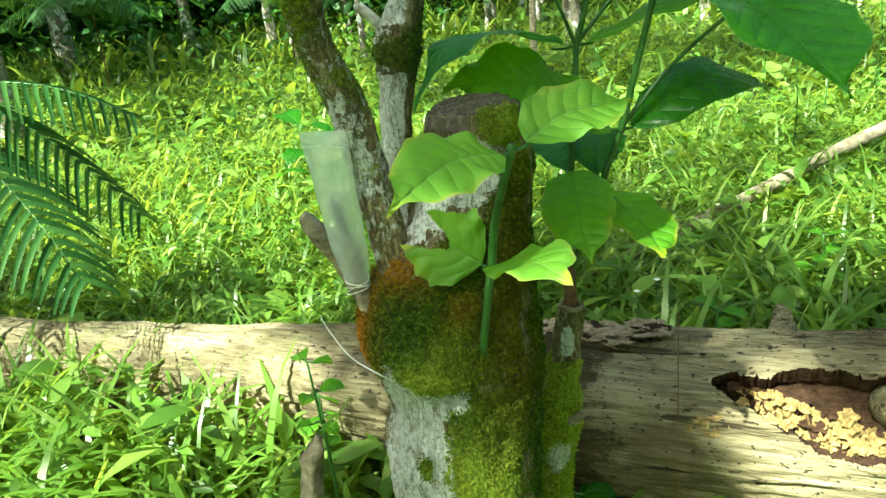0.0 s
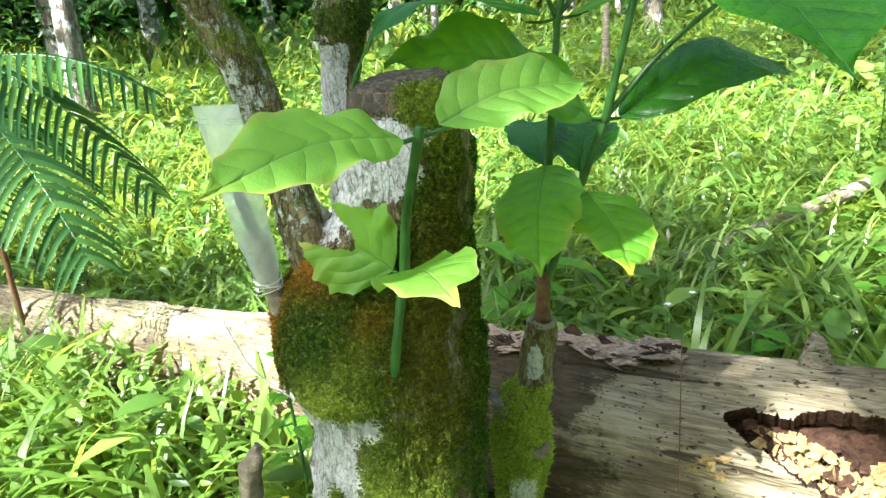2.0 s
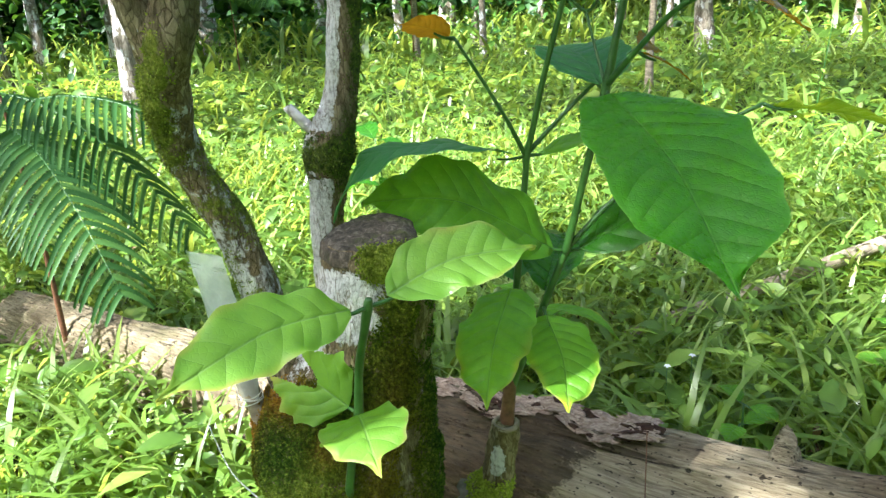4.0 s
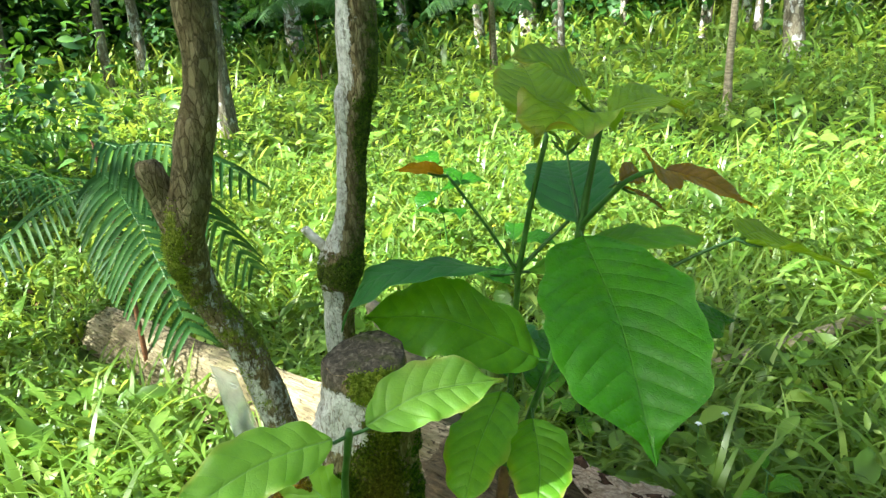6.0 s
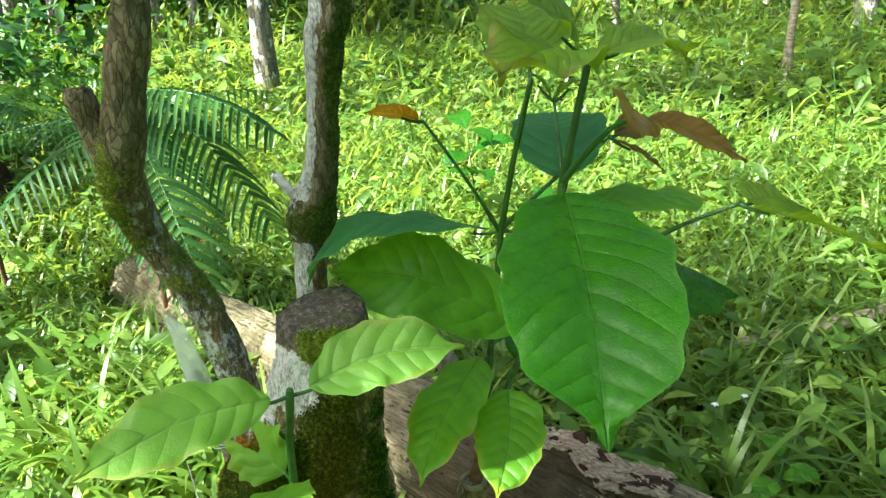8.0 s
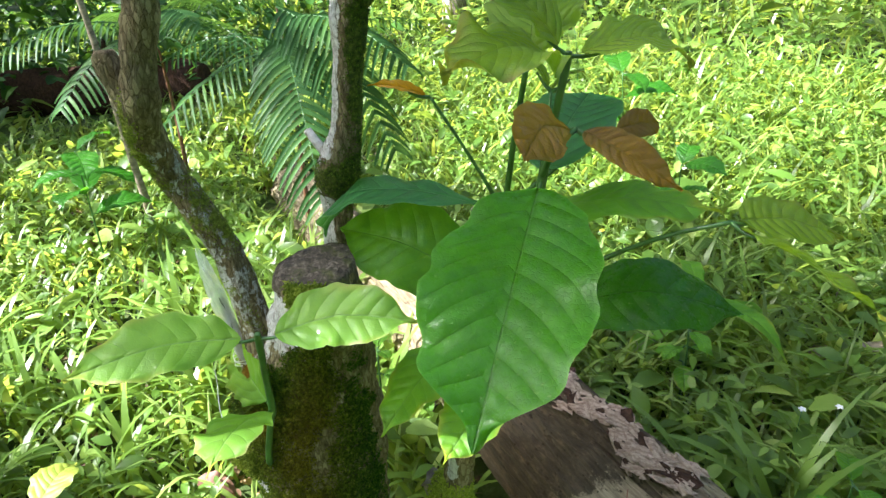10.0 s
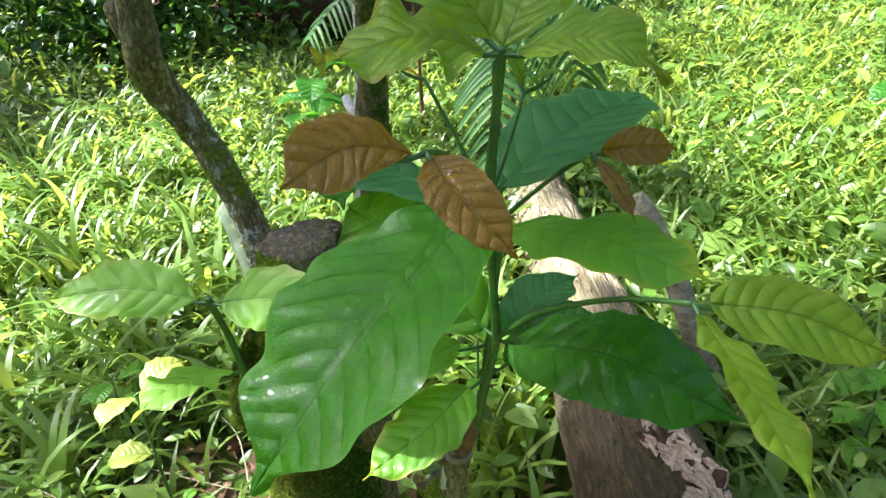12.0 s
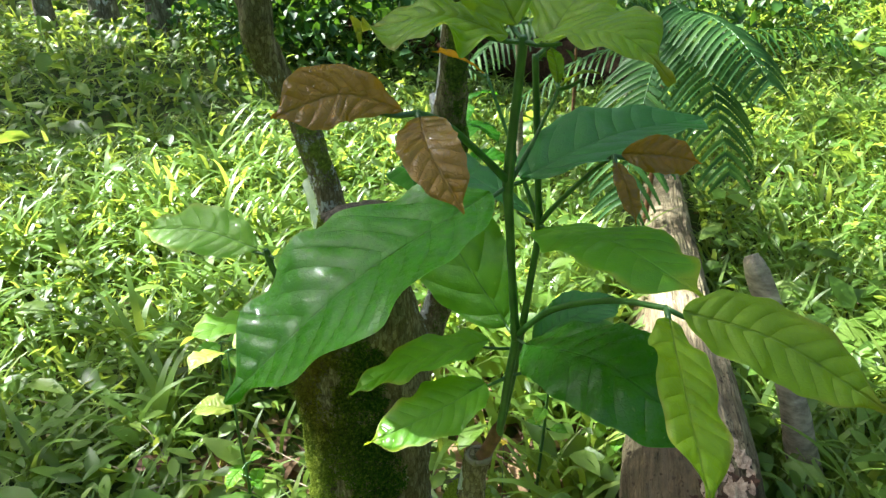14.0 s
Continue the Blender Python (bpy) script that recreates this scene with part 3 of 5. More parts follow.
for k in range(300):
    f = rs.random()
    x = 0.295 + 0.19 * f + rs.gauss(0, 0.012)
    c, r = log_axis(x)
    w = 0.16 + (0.78 - 0.45 * f) * rs.random() ** 0.8
    q = c + Vector((0, -math.cos(w), math.sin(w))) * r * rs.uniform(0.72, 0.88)
    ob = part("rotten_flake", chunk(rs.uniform(0.005, 0.009), rs.uniform(1.0, 1.6), 1.0, rs.uniform(0.10, 0.20), k), M["rot_pale"] if k % 5 else M["rot_dark"], fallen_log, "", False)
    ob.matrix_basis = pose(*q, 78 - math.degrees(w) + rs.uniform(-25, 25), rs.uniform(-22, 22), rs.uniform(-90, 90))
    ob.matrix_parent_inverse = Matrix.Translation(-fallen_log.location)
# a torn pale knot on the lip and lifted bark flakes
for x, w, size in ((0.222, 0.44, 0.017), (0.242, 0.50, 0.013), (0.246, 0.38, 0.014), (0.262, 0.46, 0.010)):
    c, r = log_axis(x)
    q = c + Vector((0, -math.cos(w), math.sin(w))) * (r + 0.005)
    ob = part("snapped_knot", chunk(size, 1.5, 0.7, 0.7, x * 90), M["rot_pale"], fallen_log, "", False)
    ob.matrix_basis, ob.matrix_parent_inverse = pose(*q, 20, 0, 10), Matrix.Translation(-fallen_log.location)
for k in range(130):
    x = rs.uniform(-0.34, 0.14)
    c, r = log_axis(x)
    w = rs.uniform(1.36, 1.78) - 0.10 * math.sin(x * 30)
    q = c + Vector((0, -math.cos(w), math.sin(w))) * (r + 0.003)
    ob = part("bark_flake", chunk(rs.uniform(0.006, 0.013), rs.uniform(1.3, 2.6), 0.9, rs.uniform(0.14, 0.30), 40 + k), M["bark_sheet"] if k % 6 else M["rot_dark"], fallen_log, "", False)
    ob.matrix_basis, ob.matrix_parent_inverse = pose(*q, math.degrees(w) - 90 + rs.uniform(-15, 15), rs.uniform(-15, 15), rs.uniform(-40, 40)), Matrix.Translation(-fallen_log.location)
c, r = log_axis(0.345)
tube("branch_stub", [(0.345, 0.55, c.z + r * 0.8, 0.034), (0.342, 0.575, c.z + r + 0.005, 0.020), (0.338, 0.59, c.z + r + 0.020, 0.013), (0.330, 0.595, c.z + r + 0.028, 0.007)], M["log"], fallen_log, 10, 12, 0.006, 60)
c, r = log_axis(0.50)
tube("branch_stub", [(0.50, 0.45, c.z + r * 0.55, 0.036), (0.505, 0.40, c.z + r * 0.72, 0.026), (0.51, 0.385, c.z + r * 0.78, 0.016)], M["log"], fallen_log, 10, 12, 0.006, 60)
dead_branch = thing("dead_branch", "broken dead branch standing behind the fallen log", "branch", at=(-0.57, 0.76, 0.05))
tube("branch", [(-0.55, 0.80, 0.0, 0.036), (-0.58, 0.74, 0.20, 0.030), (-0.62, 0.67, 0.40, 0.026), (-0.657, 0.615, 0.52, 0.024), (-0.668, 0.602, 0.548, 0.014)], M["twig"], dead_branch, 16, 14, 0.006, 45)

# ---- the cut tree with its two limbs ----
tree = thing("pollarded_tree", "mossy cut tree trunk with white crust and two upright limbs", "tree", at=(0.0, 0.0, 0.0))
TRUNK = [(-0.03, -0.01, -0.05, 0.110), (-0.03, -0.01, 0.20, 0.096), (-0.028, -0.01, 0.32, 0.090), (-0.024, -0.01, 0.40, 0.087), (-0.022, -0.010, 0.48, 0.088), (-0.014, -0.008, 0.546, 0.084), (-0.016, -0.008, 0.60, 0.091), (-0.020, -0.008, 0.655, 0.096), (-0.004, 0.0, 0.715, 0.078), (0.008, 0.008, 0.76, 0.065), (0.018, 0.014, 0.82, 0.057), (0.018, 0.015, 0.85, 0.051), (0.018, 0.016, 0.882, 0.046)]
def blob(a, z, ca, cz, wa, wz):
    da = (a - ca + math.pi) % (2 * math.pi) - math.pi
    return math.exp(-(da / wa) ** 2 - ((z - cz) / wz) ** 2)
def trunk_masks(q):
    f = min(1.0, max(0.0, (q[2] - 0.66) / 0.16))
    a, z = math.atan2(q[1] - 0.023 * f + 0.008, q[0] - 0.038 * f + 0.020), q[2]
    nn = noise.fractal(Vector(q) * 26, 0.8, 2.1, 4) * 0.30
    crust = max(2.2 * blob(a, z, -1.65, 0.846, 0.95, 0.014), 2.2 * blob(a, z, -1.75, 0.826, 0.80, 0.030), 1.3 * blob(a, z, -2.1, 0.785, 0.50, 0.030), 1.9 * blob(a, z, -1.90, 0.500, 0.62, 0.085), 2.2 * blob(a, z, -1.72, 0.585, 0.46, 0.036), 1.5 * blob(a, z, -1.20, 0.598, 0.22, 0.014), 1.2 * blob(a, z, -1.85, 0.625, 0.14, 0.020), 0.5 * blob(a, z, 2.6, 0.6, 0.9, 0.25), 0.75 * blob(a, z, -2.0, 0.30, 0.6, 0.10))
    moss = max(2.6 * blob(a, z, -1.60, 0.512, 0.09, 0.016), 1.0 * blob(a, z, -1.9, 0.685, 0.7, 0.055), 1.15 * blob(a, z, -1.30, 0.645, 0.50, 0.034), 0.9 * blob(a, z, -1.05, 0.585, 0.40, 0.04), 1.0 * blob(a, z, -1.35, 0.70, 0.75, 0.065), 1.0 * blob(a, z, -0.95, 0.48, 0.55, 0.110), 0.70 * blob(a, z, -0.45, 0.76, 0.55, 0.12), 0.75 * blob(a, z, -0.5, 0.56, 0.45, 0.10), 0.65 * blob(a, z, 0.3, 0.55, 0.6, 0.30), 0.95 * blob(a, z, -0.55, 0.872, 0.45, 0.022), 0.9 * blob(a, z, -2.4, 0.67, 0.5, 0.06), 0.9 * blob(a, z, -1.0, 0.25, 0.8, 0.1))
    rust = max(blob(a, z, -2.55, 0.655, 0.40, 0.07), 0.8 * blob(a, z, -2.1, 0.735, 0.6, 0.022), 0.45 * blob(a, z, -1.1, 0.70, 0.2, 0.02), 0.30 * blob(a, z, -0.4, 0.68, 0.5, 0.14))
    gold = max(0.8 * blob(a, z, -1.15, 0.47, 0.75, 0.09), 0.9 * blob(a, z, -1.40, 0.632, 0.34, 0.022), 0.45 * blob(a, z, -1.2, 0.66, 0.25, 0.03), 0.7 * blob(a, z, -0.6, 0.872, 0.6, 0.03))
    moss = max(0.0, min(1.0, moss + nn * min(1.0, 2.5 * moss) - 0.9 * max(0, crust - 0.30)))
    return crust, moss, min(1, rust * 1.2), gold
V, F, N = tube_arrays(TRUNK, 150, 96, 0.006, 34)
for k in range(len(V)):
    q = V[k]
    cr, mo, ru, go = trunk_masks(q)
    burl = 0.010 * math.exp(-((q.z - 0.635) / 0.035) ** 2) * max(0, blob(math.atan2(q.y + 0.008, q.x + 0.02), q.z, -1.35, 0.63, 0.5, 0.05))
    V[k] = q + N[k] * (0.009 * mo + burl + 0.003 * noise.noise(q * 90))
masks = [trunk_masks(q) for q in V]
marks = {"crust": [m[0] for m in masks], "moss": [m[1] for m in masks], "rust": [m[2] for m in masks], "gold": [m[3] for m in masks]}
F = [f for f in F if len(f) == 4]
hang("trunk", mesh_of("trunk", V[:-2], F, M["bark"], None, True, {k: v[:-2] for k, v in marks.items()}), tree)
# the sawn top: ringed, cracked, tilted a little, with a dark wooden lip
bm = bmesh.new()
rings_n, seg_n = 10, 64
grid = []
for i in range(rings_n + 1):
    f = i / rings_n
    row = []
    for j in range(seg_n):
        w = 2 * math.pi * j / seg_n
        r = 0.0465 * f * (1 + 0.05 * math.sin(3 * w + 1) + 0.04 * math.sin(7 * w))
        x, y = 0.018 + r * math.cos(w), 0.016 + r * math.sin(w)
        z = 0.889 + 0.0012 * math.sin(f * 40 + 0.6 * math.sin(2 * w)) + 0.0032 * noise.fractal(Vector((x, y, 0)) * 45, 0.8, 2.1, 4) + 0.10 * (y - 0.016) - 0.004 * f ** 8
        row.append(bm.verts.new((x, y, z)))
    grid.append(row)
low = [bm.verts.new((v.co.x + 0.0025 * math.cos(2 * math.pi * j / seg_n), v.co.y + 0.0025 * math.sin(2 * math.pi * j / seg_n), 0.868 + 0.005 * noise.noise(v.co * 50))) for j, v in enumerate(grid[-1])]
for i in range(1, rings_n):
    for j in range(seg_n):
        j2 = (j + 1) % seg_n
        bm.faces.new((grid[i][j], grid[i + 1][j], grid[i + 1][j2], grid[i][j2]))
bm.faces.new(grid[1])
for j in range(seg_n):
    j2 = (j + 1) % seg_n
    bm.faces.new((grid[-1][j], low[j], low[j2], grid[-1][j2]))
part("sawn_top", bm, M["cut"], tree, "dark weathered sawn end grain")


def limb(points, rings, around, crust_f, moss_f, label, gold):
    V, F, N = tube_arrays(points, rings, around, 0.0035, 55)
    marks = {"crust": [], "moss": [], "rust": [0.0] * len(V), "gold": [gold] * len(V)}
    for q, nn in zip(V, N):
        marks["crust"].append(crust_f(q, nn)), marks["moss"].append(moss_f(q, nn))
    return hang("limb", mesh_of("limb", V, F, M["bark"], None, True, marks), tree, label), V, N, marks
LEFT = [(-0.030, -0.010, 0.62, 0.036), (-0.050, -0.035, 0.70, 0.028), (-0.062, -0.048, 0.765, 0.021), (-0.070, -0.057, 0.84, 0.0195), (-0.077, -0.073, 0.907, 0.0185), (-0.086, -0.103, 0.985, 0.018), (-0.068, -0.120, 1.04, 0.020), (-0.046, -0.121, 1.085, 0.020), (-0.031, -0.107, 1.15, 0.017), (-0.019, -0.094, 1.22, 0.016), (0.0, -0.09, 1.5, 0.015), (0.03, -0.10, 1.9, 0.012)]
RIGHT = [(-0.060, 0.040, 0.60, 0.034), (-0.105, 0.070, 0.67, 0.022), (-0.117, 0.081, 0.73, 0.0185), (-0.113, 0.084, 0.82, 0.0185), (-0.105, 0.088, 0.895, 0.0195), (-0.101, 0.093, 0.94, 0.029), (-0.094, 0.098, 0.968, 0.024), (-0.084, 0.107, 1.01, 0.0185), (-0.077, 0.115, 1.09, 0.0185), (-0.070, 0.122, 1.15, 0.021), (-0.062, 0.130, 1.20, 0.023), (-0.05, 0.14, 1.5, 0.019), (-0.05, 0.16, 1.9, 0.014)]
left_limb, lv, ln_, lm = limb(LEFT, 150, 28, lambda q, n_: 0.45 * blob(0, q.z, 0, 0.86, 1, 0.05) * max(0, -n_.y) + 0.26 * max(0, -n_.x) + (0.36 if q.z < 1.03 else -0.12), lambda q, n_: 1.3 * blob(0, q.z, 0, 1.045, 1, 0.045) * (0.45 + 0.8 * (-0.68 * n_.x - 0.73 * n_.y)) + 0.5 * blob(0, q.z, 0, 0.98, 1, 0.1) * max(0, n_.z) + 0.25 * blob(0, q.z, 0, 0.93, 1, 0.04) + (0.26 if q.z < 1.03 else 0.05) + 0.30 * noise.noise(q * 30), "grey-brown limb with green moss at its elbow", 0.6)
right_limb, rv, rn_, rm = limb(RIGHT, 150, 28, lambda q, n_: 2.8 * max(0, -0.75 * n_.x - 0.65 * n_.y + (0.50 if q.z < 0.915 else 0.02)) * (0.25 if 0.915 < q.z < 0.97 else 1), lambda q, n_: 1.0 * max(0, 0.75 * n_.x + 0.5 * n_.y + 0.1) * (0.4 + 0.6 * blob(0, q.z, 0, 1.12, 1, 0.1)) + 0.7 * blob(0, q.z, 0, 0.94, 1, 0.028), "pale limb with white crust and a mossy knot", 0.1)
tube("limb_stub", [(-0.060, -0.122, 1.045, 0.017), (-0.061, -0.132, 1.09, 0.0135), (-0.063, -0.141, 1.13, 0.0125), (-0.0635, -0.142, 1.137, 0.006)], M["bark"], tree, 12, 14, 0.003, 70)
tube("white_twig", [(-0.099, 0.094, 0.950, 0.009), (-0.115, 0.082, 0.970, 0.0062), (-0.131, 0.070, 0.993, 0.0058), (-0.132, 0.069, 0.995, 0.003)], M["white"], tree, 8, 10, 0.002, 90, "short white crusted twig")
tube("graft_stub", [(-0.070, -0.050, 0.640, 0.014), (-0.088, -0.066, 0.680, 0.010), (-0.093, -0.070, 0.715, 0.0085), (-0.095, -0.074, 0.762, 0.0085), (-0.0955, -0.0745, 0.764, 0.004)], M["twig"], tree, 10, 12, 0.0015, 90, "cut brown twig inside the plastic bag")
tube("bark_knob", [(0.044, -0.062, 0.62, 0.009), (0.047, -0.080, 0.645, 0.0065), (0.049, -0.084, 0.652, 0.004)], M["twig"], tree, 8, 10, 0.003, 90)


def moss_tufts(sources, count, size, seed):
    """Tiny pointed shoots on the skin wherever its mask says moss."""
    rs = np.random.default_rng(seed)
    MV, MF, RU, GO = [], [], [], []
    pool = [(Vector(q), n_, ru, go, mo) for (vv, nn, mk) in sources for q, n_, ru, go, mo in zip(vv, nn, mk["rust"], mk["gold"], mk["moss"]) if mo > 0.34 and q[2] > 0.1]
    pick = rs.integers(0, len(pool), count)
    jit = rs.normal(0, 1, (count, 6))
    for k, i in enumerate(pick):
        q, n_, ru, go, mo = pool[i]
        t1 = n_.orthogonal().normalized()
        t2 = n_.cross(t1)
        p = q + t1 * jit[k, 0] * 0.0032 + t2 * jit[k, 1] * 0.0032 - n_ * 0.001
        h = size * (0.36 + 0.30 * abs(jit[k, 2])) * (0.6 + 0.6 * mo) * (1.0 + 0.9 * noise.noise(p * 190))
        top = p + (n_ + t1 * jit[k, 3] * 0.6 + t2 * jit[k, 4] * 0.6 + Vector((0, 0, 0.12))).normalized() * h
        w = size * 0.34
        b = len(MV)
        ang = jit[k, 5]
        for m in range(3):
            a = ang + m * 2.094
            MV.append(p + t1 * (w * math.cos(a)) + t2 * (w * math.sin(a)))
        MV.append(top)
        MF += [(b, b + 1, b + 3), (b + 1, b + 2, b + 3), (b + 2, b, b + 3)]
        RU += [ru] * 4
        GO += [go] * 4
    return mesh_of("moss", MV, MF, M["moss"], None, False, {"rust": RU, "gold": GO})
tagged(hang("moss", moss_tufts([(V, N, marks)], 135000, 0.0040, 3), tree, "velvety green, golden and rust-brown moss"), kind="stuff")
tagged(hang("moss", moss_tufts([(lv, ln_, lm), (rv, rn_, rm)], 8000, 0.0036, 4), tree, "patchy green moss on the limbs"), kind="stuff")

# the leafy shoot that grows from the trunk
tube("shoot_stem", [(0.046, -0.078, 0.640, 0.0048), (0.050, -0.084, 0.66, 0.0043), (0.057, -0.074, 0.72, 0.0040), (0.060, -0.069, 0.741, 0.0045), (0.068, -0.070, 0.79, 0.0038), (0.080, -0.071, 0.83, 0.0038), (0.089, -0.072, 0.858, 0.0043), (0.091, -0.072, 0.866, 0.003)], M["stem"], tree, 26, 12, 0.0004, 60, "smooth green shoot")
leaf_part(tree, (0.083, -0.088, 0.861), (0.063, -0.257, 0.860), 0.068, "young", "pale yellow-green leaf with a browned edge", petiole=(0.089, -0.072, 0.858), path=[(0.072, -0.166, 0.873)], roll=-30, arch=0.06, fold=0.10, wave=0.09, droop=0.03, seed=1, veins=9, taper=0.95, quilt=0.8)
leaf_part(tree, (0.098, -0.056, 0.864), (0.172, 0.074, 0.877), 0.070, "young", "pale yellow-green leaf with a yellowing tip", petiole=(0.089, -0.072, 0.858), path=[(0.124, 0.008, 0.880)], roll=34, arch=0.06, fold=0.10, wave=0.07, seed=2, veins=9, droop=0.05, taper=0.95, quilt=0.8)
leaf_part(tree, (0.052, -0.073, 0.748), (-0.012, -0.086, 0.792), 0.086, "young", "small torn yellow-green leaf", petiole=(0.060, -0.069, 0.741), roll=-72, arch=0.05, fold=0.12, wave=0.05, seed=3, fork=True, veins=5, quilt=0.10)
leaf_part(tree, (0.068, -0.078, 0.747), (0.162, -0.156, 0.776), 0.074, "young", "small bright yellow-green leaf", petiole=(0.060, -0.069, 0.741), roll=8, arch=0.10, fold=0.04, wave=0.08, seed=4, veins=7, quilt=0.5, droop=0.05, peak=0.52)

# ---- plastic bag over the graft, and the string ----
bag = thing("zip_bag", "clear plastic zip bag tied over a graft on the trunk", "bag", at=(-0.094, -0.08, 0.70))
def bag_sheet(bulge):
    bv, bf = [], []
    tl, tr, bl, br = Vector((-0.1195, -0.097, 0.884)), Vector((-0.066, -0.095, 0.885)), Vector((-0.112, -0.078, 0.715)), Vector((-0.076, -0.068, 0.705))
    nrm = (tr - tl).cross(bl - tl).normalized()
    if nrm.y > 0:
        nrm = -nrm
    nu, nv = 16, 40
    for i in range(nv + 1):
        v = i / nv
        for j in range(nu + 1):
            u = j / nu
            w = max(0.0, min(1.0, (v - 0.72) / 0.28))
            um = 0.5 + (u - 0.5) * (1 - 0.45 * w ** 1.5)
            p = tl.lerp(tr, um).lerp(bl.lerp(br, um), v)
            b = math.sin(math.pi * u) ** 0.7 * (math.sin(math.pi * min(1, v * 0.97 + 0.02)) ** 0.6) * bulge
            cr = 0.0016 * noise.fractal(p * 75 + Vector((bulge * 900, 0, 0)), 0.8, 2.1, 3) + 0.002 * noise.noise(p * 30)
            bv.append(p + nrm * (b + cr * (1 - 0.3 * v)))
    for i in range(nv):
        for j in range(nu):
            k = i * (nu + 1) + j
            bf.append((k, k + 1, k + nu + 2, k + nu + 1))
    return mesh_of("pouch", bv, bf, M["film"])
hang("pouch", bag_sheet(0.011), bag)
hang("pouch", bag_sheet(-0.011), bag)
for z in (0.872, 0.868):
    tube("zip_strip", [(-0.1185, -0.0985, z, 0.0008), (-0.092, -0.0985, z + 0.0005, 0.0008), (-0.0665, -0.0965, z + 0.001, 0.0008)], M["film"], bag, 6, 6)
tube("scion", [(-0.096, -0.075, 0.757, 0.0058), (-0.099, -0.079, 0.785, 0.0052), (-0.101, -0.082, 0.805, 0.0048), (-0.1015, -0.0825, 0.807, 0.003)], M["scion"], bag, 10, 12, 0.0006, 90, "dark green cut scion stick")
tube("scion_bud", [(-0.099, -0.079, 0.781, 0.004), (-0.092, -0.080, 0.784, 0.0035), (-0.089, -0.080, 0.786, 0.002)], M["scion"], bag, 6, 8)
for k in range(5):
    z = 0.708 + 0.0035 * k
    ring = [(-0.094 + 0.0135 * math.cos(a * 0.5236) , -0.0725 + 0.0125 * math.sin(a * 0.5236), z + 0.004 * math.cos(a * 0.5236 + k), 0.0005) for a in range(13)]
    tube("wrapped_string", ring, M["string"], bag, 30, 5)
string = thing("loose_string", "pale loose string hanging from the bag to the trunk", "string", at=(-0.018, -0.115, 0.62))
tube("strand", [(-0.122, -0.110, 0.690, 0.0006), (-0.112, -0.112, 0.675, 0.0007), (-0.085, -0.118, 0.650, 0.0008), (-0.050, -0.117, 0.632, 0.0008), (-0.025, -0.113, 0.618, 0.0008), (-0.018, -0.106, 0.600, 0.0007)], M["string"], string, 26, 6)

# ---- small stump and its tall shoots ----
sap = thing("coffee_sapling", "young coffee shoots with broad glossy leaves on a mossy cut stump", "sapling", at=(0.05, 0.155, 0.0))
S_LOW = [(0.030, 0.146, -0.05, 0.036), (0.036, 0.148, 0.20, 0.030), (0.038, 0.149, 0.30, 0.028), (0.043, 0.152, 0.365, 0.028), (0.046, 0.153, 0.412, 0.035), (0.048, 0.154, 0.455, 0.034), (0.050, 0.154, 0.485, 0.030), (0.062, 0.160, 0.505, 0.021), (0.067, 0.164, 0.545, 0.0175), (0.071, 0.172, 0.590, 0.0165)]
V2, F2, N2 = tube_arrays(S_LOW, 110, 48, 0.0045, 60)
mk2 = {"crust": [], "moss": [], "rust": [0.0] * len(V2), "gold": []}
for q in V2:
    f = min(1.0, max(0.0, (q.z - 0.48) / 0.06))
    a = math.atan2(q.y - 0.154 - 0.011 * f, q.x - 0.045 - 0.022 * f)
    cr = max(2.2 * blob(a, q.z, -1.20, 0.548, 0.45, 0.018), 2.4 * blob(a, q.z, -1.05, 0.380, 0.60, 0.026), 0.6 * blob(a, q.z, 0.4, 0.40, 0.4, 0.05))
    mo = max(0, min(1, 1.1 * math.exp(-((q.z - 0.43) / 0.08) ** 2) + 0.9 * math.exp(-((q.z - 0.27) / 0.11) ** 2) - cr * 0.8 + 0.25 * noise.noise(q * 40)))
    mk2["crust"].append(cr), mk2["moss"].append(mo), mk2["gold"].append(1.0)
hang("stump", mesh_of("stump", V2, F2, M["bark"], None, True, mk2), sap, "mossy knotted stump with white crust")
tagged(hang("moss", moss_tufts([(V2, N2, mk2)], 22000, 0.0052, 8), sap, "yellow-green moss"), kind="stuff")
tube("bark_knob", [(0.068, 0.140, 0.432, 0.008), (0.084, 0.134, 0.440, 0.006), (0.091, 0.130, 0.452, 0.005), (0.093, 0.129, 0.457, 0.002)], M["twig"], sap, 10, 10, 0.003, 80)
bm = chunk(0.016, 1.1, 1.0, 0.45, 3)
knot = part("sawn_knot", bm, M["twig"], sap)
knot.matrix_basis, knot.matrix_parent_inverse = pose(0.036, 0.135, 0.494, 25, 0, 0), Matrix.Translation(-sap.location)
tube("rim", [(0.0715 + 0.0145 * math.cos(a * 0.5236), 0.1725 + 0.0145 * math.sin(a * 0.5236), 0.590, 0.0035) for a in range(13)], M["twig"], sap, 30, 6, 0.001, 100)
tube("stem", [(0.071, 0.176, 0.585, 0.0095), (0.068, 0.186, 0.605, 0.0085), (0.066, 0.196, 0.632, 0.0085), (0.065, 0.200, 0.640, 0.007)], M["stem_brown"], sap, 12, 12, 0.0012, 90, "brown woody stem")
S1 = [(0.064, 0.198, 0.63, 0.00468), (0.064, 0.208, 0.69, 0.00418), (0.067, 0.217, 0.755, 0.00446), (0.07, 0.226, 0.83, 0.00389), (0.074, 0.234, 0.9, 0.00374), (0.075, 0.235, 0.92, 0.00446), (0.084, 0.234, 0.95, 0.00346), (0.1, 0.232, 1.01, 0.00331), (0.128, 0.23, 1.1, 0.00288)]
